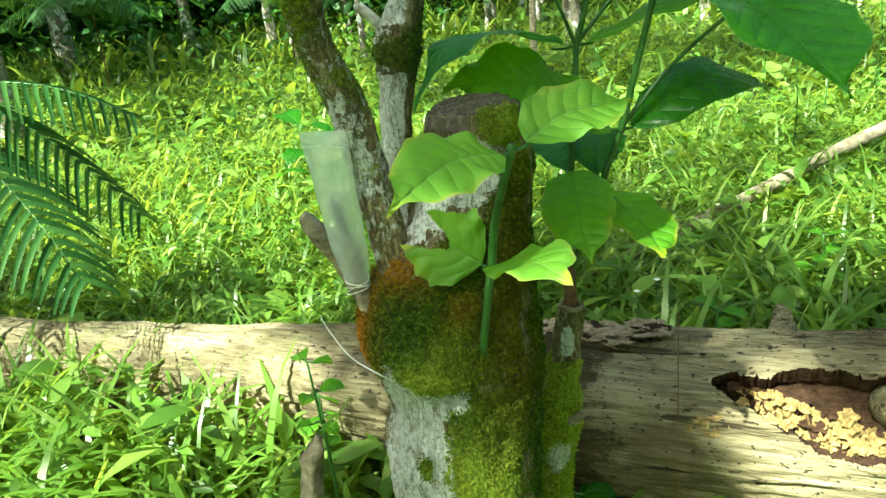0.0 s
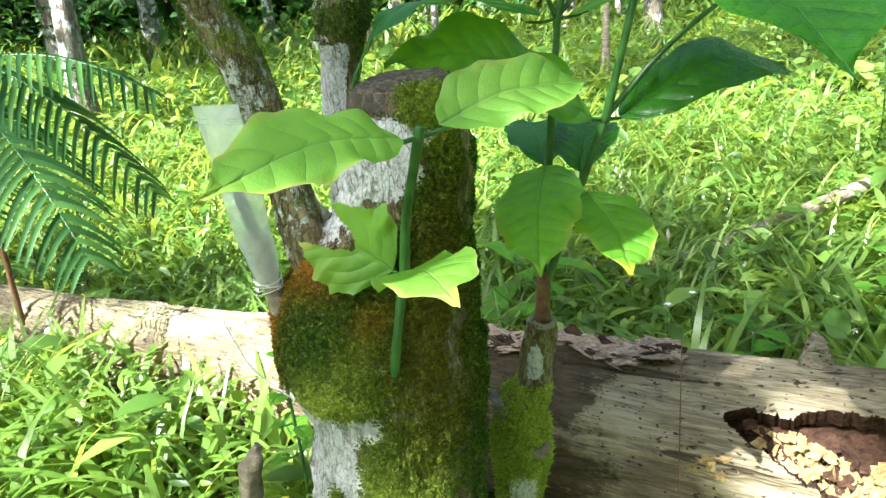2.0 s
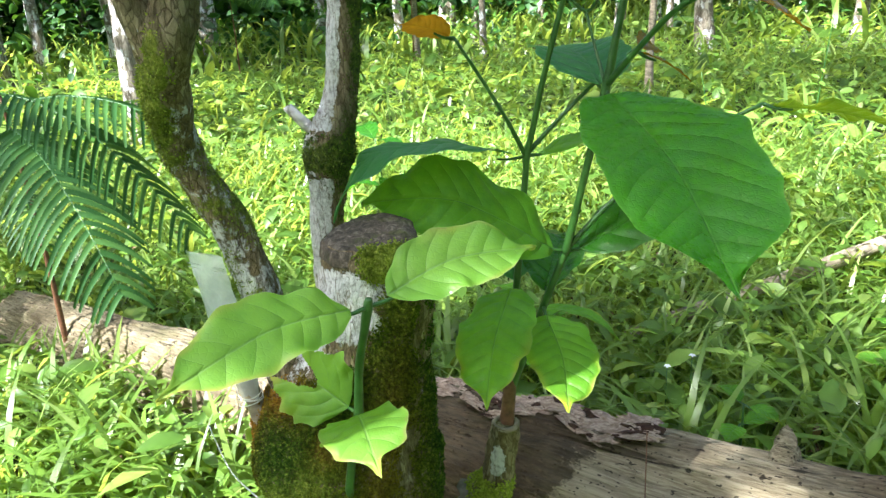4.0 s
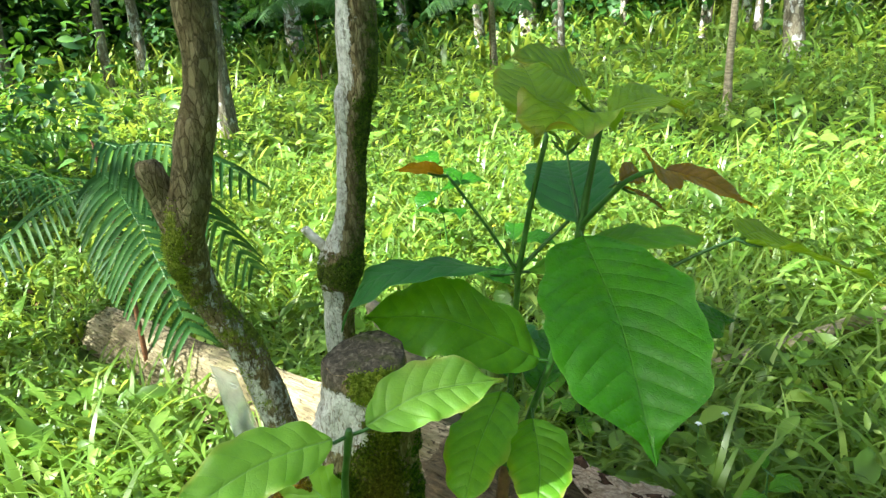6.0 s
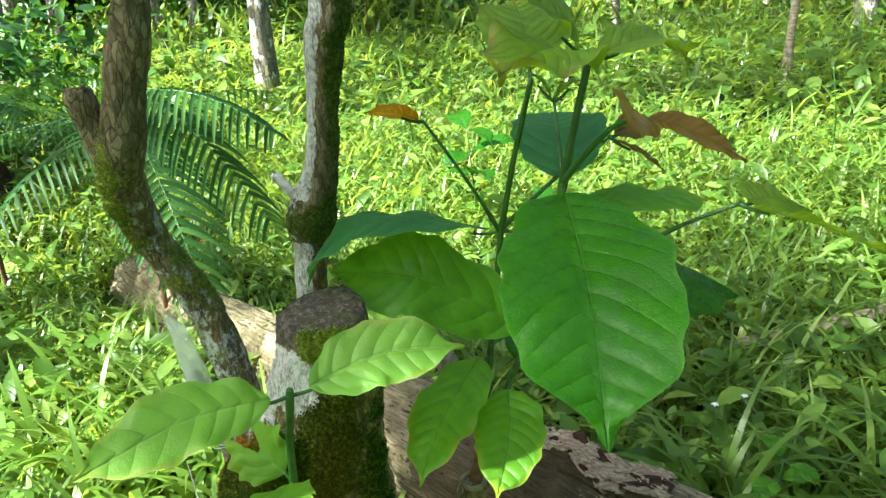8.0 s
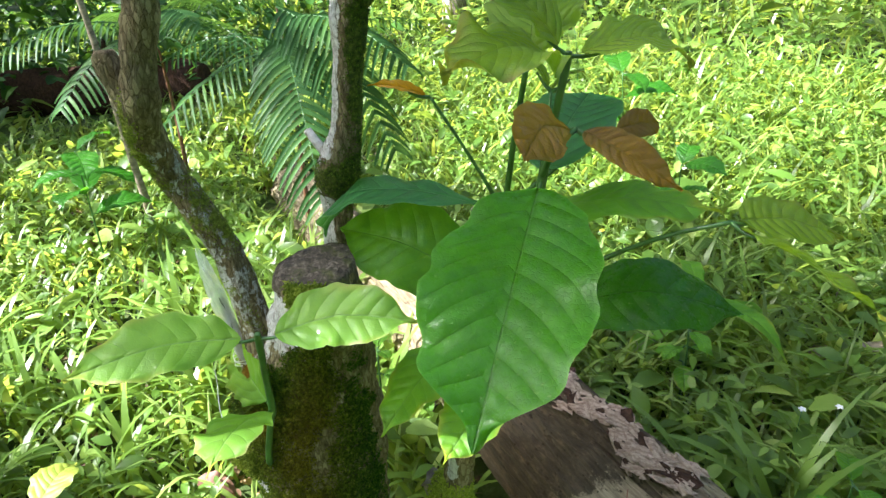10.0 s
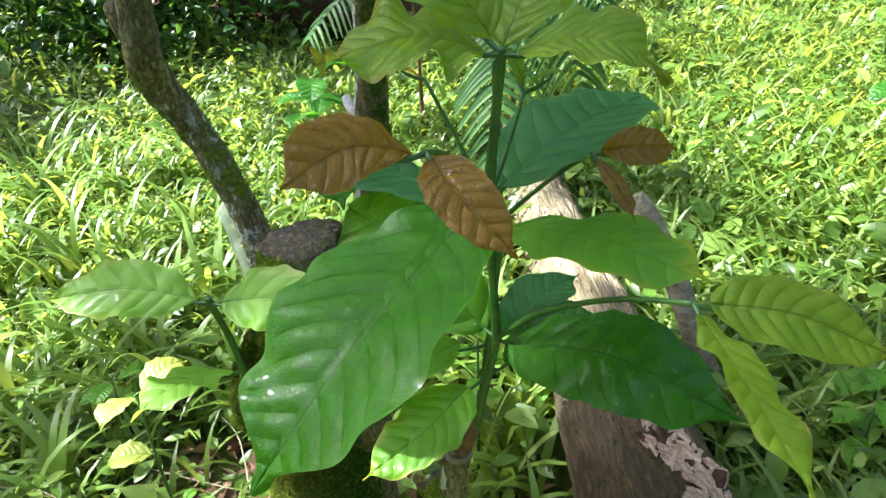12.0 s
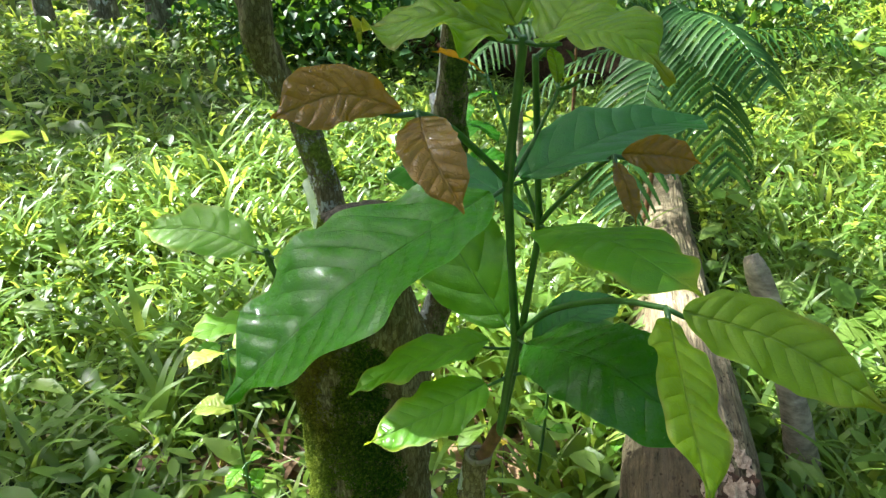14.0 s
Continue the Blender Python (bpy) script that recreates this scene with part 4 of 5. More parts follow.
S2 = [(0.068, 0.198, 0.628, 0.0049), (0.082, 0.203, 0.67, 0.00461), (0.105, 0.212, 0.74, 0.00461), (0.129, 0.222, 0.81, 0.00432), (0.132, 0.222, 0.818, 0.00504), (0.148, 0.22, 0.88, 0.00418), (0.168, 0.218, 0.96, 0.00418), (0.178, 0.217, 1.0, 0.00504), (0.186, 0.221, 1.05, 0.00403), (0.197, 0.228, 1.115, 0.00374), (0.199, 0.229, 1.128, 0.00288)]
tube("stem", S1, M["stem"], sap, 60, 12, 0.0003, 60, "green jointed stem")
tube("stem", S2, M["stem"], sap, 70, 12, 0.0003, 60, "green jointed stem")
n_s1, n_s2, n_big, n_top = (0.075, 0.235, 0.920), (0.131, 0.222, 0.816), (0.178, 0.217, 1.000), (0.199, 0.229, 1.124)
leaf_part(sap, (0.190, 0.204, 0.998), (0.362, 0.031, 0.880), 0.150, "big", "largest leaf, glossy deep green with sunken veins", petiole=n_big, path=[(0.286, 0.112, 0.953)], roll=0, fold=0.20, wave=0.05, seed=11, veins=12, peak=0.49, quilt=1.1, taper=0.88)
leaf_part(sap, (0.168, 0.226, 1.004), (0.029, 0.388, 1.026), 0.108, "teal", "blue-green leaf", petiole=n_big, path=[(0.107, 0.303, 1.030)], roll=0, fold=0.16, wave=0.03, seed=12)
leaf_part(sap, (0.087, 0.243, 0.922), (0.265, 0.377, 0.958), 0.100, "mid", "flat green leaf", petiole=n_s1, path=[(0.195, 0.308, 0.966)], roll=0, fold=-0.05, wave=0.05, seed=13)
leaf_part(sap, (0.062, 0.225, 0.924), (-0.070, 0.056, 0.872), 0.090, "teal", "arched leaf with a drooping tip", petiole=n_s1, path=[(0.015, 0.140, 0.950), (-0.036, 0.075, 0.938)], roll=0, fold=-0.05, wave=0.05, seed=14, peak=0.55)
leaf_part(sap, (0.120, 0.212, 0.820), (-0.035, 0.066, 0.897), 0.110, "wavy", "wavy dark green leaf", petiole=n_s2, path=[(0.050, 0.125, 0.893)], roll=-35, arch=0.05, fold=0.10, wave=0.09, seed=15, droop=0.05)
leaf_part(sap, (0.143, 0.233, 0.817), (0.290, 0.405, 0.838), 0.096, "dark", "dark green leaf with pale specks", petiole=n_s2, path=[(0.232, 0.312, 0.868)], roll=22, fold=-0.05, wave=0.04, seed=16, quilt=1.3)
leaf_part(sap, (0.078, 0.185, 0.772), (0.135, 0.032, 0.712), 0.086, "mid", "green leaf with a yellowing tip", petiole=(0.067, 0.217, 0.757), path=[(0.105, 0.100, 0.748)], roll=8, fold=0.06, wave=0.06, seed=17, peak=0.42, taper=1.02)
leaf_part(sap, (0.122, 0.190, 0.745), (0.205, 0.075, 0.706), 0.080, "mid", "green leaf with a small red spot", petiole=(0.106, 0.212, 0.745), path=[(0.169, 0.136, 0.728)], roll=-4, fold=0.06, wave=0.06, seed=18, peak=0.42, taper=1.02)
leaf_part(sap, (0.056, 0.232, 0.760), (-0.010, 0.335, 0.790), 0.075, "teal", "blue-green leaf", petiole=(0.067, 0.217, 0.757), arch=0.10, fold=0.14, seed=19)
leaf_part(sap, (0.098, 0.232, 0.755), (0.070, 0.350, 0.790), 0.078, "dark", "", petiole=(0.106, 0.212, 0.745), arch=0.10, fold=0.14, seed=20)
leaf_part(sap, (0.190, 0.216, 1.126), (0.203, 0.098, 1.128), 0.100, "olive", "young olive leaf with a wavy edge", petiole=n_top, path=[(0.198, 0.166, 1.142)], roll=-12, fold=0.06, wave=0.14, seed=21)
leaf_part(sap, (0.192, 0.222, 1.134), (0.135, 0.150, 1.196), 0.080, "olive", "young olive leaf", petiole=n_top, roll=-20, arch=0.14, fold=0.22, wave=0.06, seed=22)
leaf_part(sap, (0.122, 0.238, 1.108), (0.045, 0.300, 1.172), 0.098, "olive", "pale young leaf at the top of a stem", petiole=(0.128, 0.230, 1.098), roll=0, arch=0.10, fold=0.08, wave=0.06, seed=23)
leaf_part(sap, (0.203, 0.240, 1.126), (0.246, 0.335, 1.122), 0.086, "olive", "young olive leaf with a bronze sheen", petiole=n_top, roll=8, arch=0.14, fold=0.10, wave=0.05, seed=24, droop=0.15)
# side shoots and their young leaves
def side_shoot(points, label=""):
    return tube("side_shoot", points, M["stem"], sap, 18, 8, 0.0002, 60, label)
side_shoot([(0.178, 0.217, 1.004, 0.0040), (0.215, 0.200, 1.040, 0.0030), (0.255, 0.182, 1.075, 0.0027), (0.290, 0.171, 1.092, 0.0024)])
leaf_part(sap, (0.293, 0.163, 1.094), (0.340, 0.090, 1.098), 0.047, "bronze", "glossy bronze young leaf", petiole=(0.290, 0.171, 1.092), path=[(0.310, 0.127, 1.108)], roll=-42, peak=0.60, fold=0.10, wave=0.05, seed=31, veins=9, quilt=1.3)
leaf_part(sap, (0.295, 0.175, 1.091), (0.360, 0.219, 1.053), 0.039, "bronze", "glossy bronze young leaf", petiole=(0.290, 0.171, 1.092), path=[(0.328, 0.190, 1.080)], roll=18, fold=0.14, wave=0.04, seed=32, veins=10, quilt=1.3)
side_shoot([(0.075, 0.236, 0.922, 0.0032), (0.110, 0.260, 0.965, 0.0024), (0.145, 0.285, 1.005, 0.0021), (0.176, 0.302, 1.032, 0.0018)])
leaf_part(sap, (0.177, 0.308, 1.034), (0.171, 0.372, 1.028), 0.034, "bronze", "small bronze leaf", petiole=(0.176, 0.302, 1.032), roll=45, arch=0.10, fold=0.10, seed=33, veins=8)
leaf_part(sap, (0.181, 0.304, 1.029), (0.232, 0.324, 0.996), 0.018, "bronze", "", petiole=(0.176, 0.302, 1.032), arch=0.06, fold=0.10, seed=34, veins=8)
side_shoot([(0.074, 0.233, 0.922, 0.0030), (0.062, 0.214, 0.965, 0.0022), (0.045, 0.192, 1.012, 0.0019), (0.027, 0.170, 1.057, 0.0017)])
leaf_part(sap, (0.023, 0.166, 1.059), (0.004, 0.106, 1.076), 0.042, "bronze", "small bronze leaf", petiole=(0.027, 0.170, 1.057), roll=28, arch=0.08, fold=0.06, wave=0.02, seed=35, veins=8, peak=0.45)
side_shoot([(0.177, 0.219, 1.004, 0.0026), (0.160, 0.235, 1.035, 0.0018), (0.140, 0.252, 1.075, 0.0015)])
leaf_part(sap, (0.139, 0.254, 1.077), (0.150, 0.285, 1.092), 0.016, "olive", "", petiole=(0.140, 0.252, 1.075), seed=37, veins=7)
leaf_part(sap, (0.137, 0.251, 1.078), (0.112, 0.240, 1.105), 0.014, "olive", "", petiole=(0.140, 0.252, 1.075), seed=38, veins=7)
side_shoot([(0.133, 0.224, 0.820, 0.0036), (0.185, 0.260, 0.885, 0.0029), (0.250, 0.308, 0.940, 0.0025), (0.303, 0.346, 0.970, 0.0022)])
leaf_part(sap, (0.307, 0.356, 0.972), (0.328, 0.486, 0.926), 0.060, "olive", "yellow-green young leaf", petiole=(0.303, 0.346, 0.970), path=[(0.310, 0.420, 0.958)], roll=25, fold=-0.04, wave=0.05, seed=39, veins=11)
leaf_part(sap, (0.313, 0.348, 0.968), (0.452, 0.368, 0.938), 0.044, "olive", "narrow yellow-green young leaf", petiole=(0.303, 0.346, 0.970), path=[(0.381, 0.355, 0.962)], roll=-25, fold=0.12, wave=0.12, seed=40, veins=11)

# ---- weeds and grass ----
def blades(name, pos, length, width, lean, heading, material, segs=4, curve=1.0, fold=0.0):
    """Many arched blades in one mesh: pos (n,3), the rest one value for each."""
    nb = len(pos)
    t = np.linspace(0, 1, segs + 1)
    dx, dy = np.cos(heading), np.sin(heading)
    V = np.zeros((nb, segs + 1, 2, 3))
    ang = lean[:, None] + curve * (t[None, :] ** 1.3) * 1.35
    step = length[:, None] / segs
    hz = np.cumsum(np.concatenate([np.zeros((nb, 1)), (np.sin(ang) * step)[:, :-1]], 1), 1)
    vz = np.cumsum(np.concatenate([np.zeros((nb, 1)), (np.cos(ang) * step)[:, :-1]], 1), 1)
    w = width[:, None] * np.where(t < 0.35, 0.55 + 1.28 * t, 1.0 - (np.clip(t - 0.35, 0, 1) / 0.65) ** 1.6)[None, :] * 0.5 + 0.0004
    for k, sgn in ((0, -1), (1, 1)):
        V[:, :, k, 0] = pos[:, None, 0] + dx[:, None] * hz - dy[:, None] * w * sgn
        V[:, :, k, 1] = pos[:, None, 1] + dy[:, None] * hz + dx[:, None] * w * sgn
        V[:, :, k, 2] = pos[:, None, 2] + vz
    base = (np.arange(nb) * (segs + 1) * 2)[:, None, None]
    q = np.array([[2 * s, 2 * s + 1, 2 * s + 3, 2 * s + 2] for s in range(segs)])[None]
    return fast_mesh(name, V.reshape(-1, 3), (base + q).reshape(-1, 4), material)


def small_leaves(name, pos, length, width, tilt, heading, roll, material):
    """Many small ovate leaves, folded along the midrib, in one mesh."""
    nb = len(pos)
    t = np.array([0.0, 0.25, 0.55, 0.82, 1.0])
    wd = np.array([0.03, 0.80, 1.0, 0.55, 0.0])
    sag = -0.30 * t ** 2
    V = np.zeros((nb, 5, 3, 3))
    ch, sh, ct, st = np.cos(heading), np.sin(heading), np.cos(tilt), np.sin(tilt)
    along = np.stack([ch * ct, sh * ct, st], -1)
    side0 = np.stack([-sh, ch, np.zeros(nb)], -1)
    up0 = np.cross(along, side0)
    cr, sr = np.cos(roll)[:, None], np.sin(roll)[:, None]
    side, up = side0 * cr + up0 * sr, up0 * cr - side0 * sr
    for k, u in enumerate((-1, 0, 1)):
        V[:, :, k] = pos[:, None] + along[:, None] * (t * 1.0)[None, :, None] * length[:, None, None] + up[:, None] * (sag[None, :, None] * length[:, None, None]) \
            + side[:, None] * (u * wd)[None, :, None] * width[:, None, None] * 0.5 + up[:, None] * (abs(u) * wd * 0.16)[None, :, None] * width[:, None, None]
    base = (np.arange(nb) * 15)[:, None, None]
    q = np.array([[3 * s + k, 3 * s + k + 1, 3 * s + k + 4, 3 * s + k + 3] for s in range(4) for k in range(2)])[None]
    return fast_mesh(name, V.reshape(-1, 3), (base + q).reshape(-1, 4), material)


def fast_mesh(name, V, F, material, smooth=True):
    me = bpy.data.meshes.new(name)
    me.vertices.add(len(V)), me.loops.add(F.size), me.polygons.add(len(F))
    me.vertices.foreach_set("co", V.astype(np.float32).ravel())
    me.loops.foreach_set("vertex_index", F.astype(np.int32).ravel())
    me.polygons.foreach_set("loop_start", np.arange(len(F), dtype=np.int32) * F.shape[1])
    me.polygons.foreach_set("loop_total", np.full(len(F), F.shape[1], dtype=np.int32))
    me.polygons.foreach_set("use_smooth", np.full(len(F), smooth))
    me.materials.append(material)
    me.update(), me.validate()
    return me


BARE = ((-0.52, 0.02, 0.17), (-0.40, -0.45, 0.20), (-0.25, 0.26, 0.12), (-0.85, 0.02, 0.13), (-1.12, 0.20, 0.10), (-0.62, 0.24, 0.10), (0.06, 0.30, 0.13), (0.26, 0.30, 0.14), (-0.12, 0.26, 0.10))
def scatter(count, rmin, rmax, centre=(-0.6, 0.6), power=0.5):
    """Points on the ground in a ring, with clumps and gaps; nothing inside the log or the stumps."""
    w = rng.uniform(0, 2 * math.pi, count * 2)
    r = rmin + (rmax - rmin) * rng.uniform(0, 1, count * 2) ** power
    x, y = centre[0] + r * np.cos(w), centre[1] + r * np.sin(w)
    keep = np.ones(len(x), bool)
    for i in range(len(x)):
        if -2.35 < x[i] < 1.35 and 0.355 < y[i] < 0.665:
            keep[i] = False
        elif math.hypot(x[i] + 0.03, y[i] + 0.01) < 0.115 or math.hypot(x[i] - 0.035, y[i] - 0.15) < 0.05:
            keep[i] = False
        elif any(math.hypot(x[i] - bx, y[i] - by) < br for bx, by, br in BARE) and rng.uniform() < 0.72:
            keep[i] = False
        elif noise.noise(Vector((x[i] * 1.4, y[i] * 1.4, 9.0))) < rng.uniform(-0.75, -0.25):
            keep[i] = False
    x, y = x[keep][:count], y[keep][:count]
    z = np.array([ground_z(a, b) for a, b in zip(x, y)])
    return np.stack([x, y, z], -1)


def weed_height(p):
    """How high the weeds stand: low between stump and log and before the trunk, high on the open side."""
    x, y = p[:, 0], p[:, 1]
    low = np.exp(-(((x - 0.15) / 0.55) ** 2 + ((y - 0.15) / 0.42) ** 2))
    back = 1 / (1 + np.exp(-(y - 0.9) * 5))
    open_side = np.exp(-(((x + 1.05) / 0.55) ** 2 + ((y - 0.15) / 0.35) ** 2))
    before = np.exp(-(((x + 0.75) / 0.60) ** 2 + ((y - 0.24) / 0.15) ** 2))
    return (0.115 + 0.075 * back + 0.10 * open_side + 0.07 * before) * (1 - 0.55 * low * (1 - before))


def thinned(p):
    """Fewer small weeds where the long grass stands before the log."""
    open_side = np.exp(-(((p[:, 0] + 0.95) / 0.65) ** 2 + ((p[:, 1] - 0.08) / 0.38) ** 2))
    return p[rng.uniform(0, 1, len(p)) > 0.55 * open_side]


def undergrowth(tag, count_leaf, count_blade, rmin, rmax, grow, power=0.5):
    p = thinned(scatter(count_leaf, rmin, rmax, power=power))
    hgt = weed_height(p) * rng.uniform(0.15, 1.25, len(p))
    p[:, 2] += hgt
    k = len(p)
    ln = rng.uniform(0.022, 0.068, k) * grow * np.where(rng.uniform(0, 1, k) < 0.15, 1.9, 1.0)
    me = small_leaves("weeds", p, ln, ln * rng.uniform(0.28, 0.60, k), rng.normal(0.22, 0.35, k), rng.uniform(0, 6.28, k), rng.normal(0, 0.35, k), M["weed"])
    tagged(hang("weeds", me, None), "low broad-leaved green weeds covering the ground" if tag == "near" else "distant carpet of green weeds", "weeds", "", "stuff")
    g = thinned(scatter(count_blade, rmin, rmax, power=power))
    k = len(g)
    hh = weed_height(g)
    ln = np.clip(hh * rng.uniform(0.8, 2.1, k), 0.05, 0.45) * (0.6 + 0.4 * grow)
    me = blades("grass", g, ln, rng.uniform(0.007, 0.019, k) * grow, rng.uniform(0.05, 0.5, k), rng.uniform(0, 6.28, k), M["grass"], 5, 1.0)
    tagged(hang("grass", me, None), "arching green grass blades among the weeds" if tag == "near" else "distant green grass", "grass", "", "stuff")


undergrowth("near", 42000, 26000, 0.0, 3.3, 1.0, 0.55)
undergrowth("middle", 48000, 9000, 3.2, 7.5, 1.7, 0.7)
undergrowth("far", 26000, 12000, 7.3, 17.0, 3.6, 0.7)
p = scatter(3500, 0, 3.2)
patch = np.array([(bx + br * math.sqrt(rng.uniform()) * math.cos(w), by + br * math.sqrt(rng.uniform()) * math.sin(w), 0.0) for bx, by, br in BARE for w in rng.uniform(0, 6.28, 130)])
patch[:, 2] = [ground_z(a, b) for a, b, _ in patch]
p = np.concatenate([p, patch])
p[:, 2] += rng.uniform(0.003, 0.03, len(p))
k = len(p)
ln = rng.uniform(0.03, 0.09, k)
tagged(hang("leaf_litter", small_leaves("leaf_litter", p, ln, ln * rng.uniform(0.25, 0.5, k), rng.normal(0.05, 0.25, k), rng.uniform(0, 6.28, k), rng.normal(0, 0.5, k), M["litter"]), None), "dry brown fallen leaves on the soil", "litter", "", "stuff")


def grass_tuft(x, y, count, size, seed, spread=0.05):
    rs = random.Random(seed)
    t = thing("grass_tuft", "tuft of broad bright green grass blades", "grass", "grass tufts", at=(x, y, ground_z(x, y)))
    for _ in range(int(count * 2.1)):
        a = rs.uniform(0, 6.28)
        px, py = x + spread * rs.gauss(0, 1), y + spread * rs.gauss(0, 1)
        me = blades("blade", np.array([[px, py, ground_z(px, py) - 0.005]]), np.array([size * rs.uniform(0.6, 1.25)]), np.array([rs.uniform(0.012, 0.026)]), np.array([rs.uniform(0.02, 0.40)]), np.array([a]), M["grass"], 8, rs.uniform(0.9, 1.7))
        hang("blade", me, t)
TUFTS_FRONT = [(-0.75, 0.32, 12, 0.3), (-1.15, 0.33, 14, 0.34), (-1.45, 0.33, 14, 0.34), (-0.48, 0.3, 8, 0.22), (-1.05, 0.1, 15, 0.36), (-0.8, 0.22, 13, 0.33), (-1.3, 0.25, 15, 0.38), (-0.95, -0.12, 13, 0.34), (-1.25, -0.1, 12, 0.36), (-0.62, 0.05, 10, 0.27), (-1.55, 0.1, 12, 0.36), (-0.7, -0.35, 10, 0.3), (-1.05, -0.45, 12, 0.32), (0.16, 0.33, 5, 0.22), (-0.45, -0.75, 12, 0.3), (-0.75, -0.95, 12, 0.32), (-0.2, -0.95, 10, 0.3), (-1.5, -0.7, 12, 0.34), (-0.36, 0.3, 10, 0.27), (-0.6, 0.33, 11, 0.3), (-0.25, 0.21, 8, 0.22), (-0.9, 0.34, 12, 0.32), (-0.72, 0.12, 11, 0.34), (-1.0, 0.24, 12, 0.36), (-1.18, 0.02, 12, 0.38), (-0.88, -0.04, 11, 0.34)]
TUFTS_FRONT += [(0.36, 0.29, 5, 0.20), (0.52, 0.27, 6, 0.22), (0.66, 0.30, 5, 0.20)]
TUFTS_BEHIND = [(0.1, 0.92, 12, 0.34), (0.45, 1.05, 12, 0.36), (0.75, 0.95, 12, 0.4), (-0.1, 1.25, 10, 0.34), (-0.55, 0.9, 10, 0.32), (-0.95, 0.95, 10, 0.3), (0.35, 1.55, 10, 0.36), (-0.25, 1.75, 10, 0.36), (-1.2, 1.3, 10, 0.34), (-0.62, 1.35, 9, 0.36), (0.12, 0.8, 8, 0.36)]
tufts = random.Random(19)
TUFTS_OPEN = [(tufts.uniform(-2.3, -0.6), tufts.uniform(-1.9, -0.5), 9, tufts.uniform(0.28, 0.40)) for _ in range(34)]
for k, (x, y, c, s) in enumerate(TUFTS_FRONT + TUFTS_BEHIND + TUFTS_OPEN):
    grass_tuft(x, y, c, s, 100 + k)


def seedling(x, y, height, leaves, size, key, seed, label, category="seedling", group="seedlings", width=0.5):
    rs = random.Random(seed)
    z = ground_z(x, y)
    t = thing("seedling", label, category, group, at=(x, y, z))
    top = (x + rs.uniform(-0.03, 0.03), y + rs.uniform(-0.03, 0.03), z + height)
    tube("stem", [(x, y, z - 0.01, 0.004), ((x + top[0]) / 2 + 0.01, (y + top[1]) / 2, z + height * 0.5, 0.0032), (*top, 0.002)], M["stem"], t, 10, 8)
    for k in range(leaves):
        a = k * 2.4 + rs.uniform(-0.3, 0.3)
        f = 1 - 0.55 * (k // 2) / max(1, leaves / 2)
        b = Vector((x + (top[0] - x) * f, y + (top[1] - y) * f, z + height * f))
        s = size * rs.uniform(0.75, 1.15)
        d = Vector((math.cos(a), math.sin(a), rs.uniform(-0.25, 0.25)))
        leaf_part(t, b + d * 0.012, b + d * s, s * width, key, "", petiole=b, roll=rs.uniform(-15, 15), arch=0.12, fold=0.12, wave=0.04, seed=seed * 10 + k, droop=0.1, veins=8)
seedling(-0.406, 0.205, 0.44, 8, 0.062, "mid", 1, "slender legume seedling with rounded leaflets beside the trunk", width=0.55)
seedling(-0.33, -0.45, 0.45, 3, 0.13, "yellowing", 2, "yellowing broad-leaved seedling in the sunlit grass", width=0.62)
seedling(-0.60, -0.66, 0.22, 5, 0.10, "mid", 3, "small fresh green seedling in the sunlit grass")
seedling(-1.45, 1.75, 0.55, 6, 0.20, "dark", 4, "broad-leaved green sapling among weeds")
seedling(-0.95, 1.55, 0.40, 5, 0.16, "dark", 5, "broad-leaved green sapling among weeds")
seedling(0.20, 0.86, 0.26, 6, 0.09, "mid", 6, "broad-leaved green sapling behind the log")
seedling(0.46, 1.35, 0.30, 6, 0.09, "mid", 7, "broad-leaved green sapling behind the log")
seedling(-0.30, 0.98, 0.26, 6, 0.09, "mid", 8, "broad-leaved green sapling behind the log")
seedling(-0.24, -0.38, 0.20, 6, 0.06, "mid", 9, "small fresh green seedling by the trunk")
seedling(0.02, 0.34, 0.16, 6, 0.09, "dark", 10, "low dark seedling between stump and log")
seedling(0.30, 0.30, 0.15, 6, 0.10, "mid", 11, "low broad-leaved seedling before the log")
seedling(-0.43, 1.17, 0.24, 5, 0.26, "mid", 14, "tall seedling with long upright pale leaves behind the log", width=0.24)
seedling(0.44, 0.30, 0.17, 6, 0.10, "mid", 15, "low broad-leaved seedling before the log", width=0.7)
seedling(-0.55, 0.38, 0.24, 6, 0.08, "mid", 12, "low green seedling before the log")
seedling(-1.9, -0.3, 0.5, 7, 0.20, "dark", 13, "broad-leaved green sapling among weeds")

# upright leafy herbs behind
def herb(x, y, h, seed):
    rs = random.Random(seed)
    z = ground_z(x, y)
    t = thing("herb", "tall pale green herb with small pointed leaves", "herb", "tall herbs", at=(x, y, z))
    tube("stem", [(x, y, z - 0.01, 0.004), (x + 0.02, y, z + h * 0.5, 0.0035), (x + rs.uniform(-0.05, 0.05), y, z + h, 0.002)], M["stem"], t, 10, 6)
    k = 34
    f = np.linspace(0.25, 1.02, k)
    pos = np.stack([x + 0.02 * f, np.full(k, y), z + h * f], -1)
    ln = 0.07 * (1.15 - f * 0.6)
    hang("foliage", small_leaves("foliage", pos, ln, ln * 0.42, rng.normal(0.15, 0.3, k), rng.uniform(0, 6.28, k), rng.normal(0, 0.3, k), M["weed"]), t)
for k, (x, y, h) in enumerate([(0.55, 3.4, 0.85), (0.25, 3.9, 0.9), (-0.15, 4.1, 0.8), (0.8, 3.7, 0.9), (1.05, 3.3, 0.9), (-0.55, 3.3, 0.6), (0.4, 2.9, 0.6), (-3.2, 3.3, 0.6), (-2.4, 2.2, 0.5)]):
    herb(x, y, h, 300 + k)


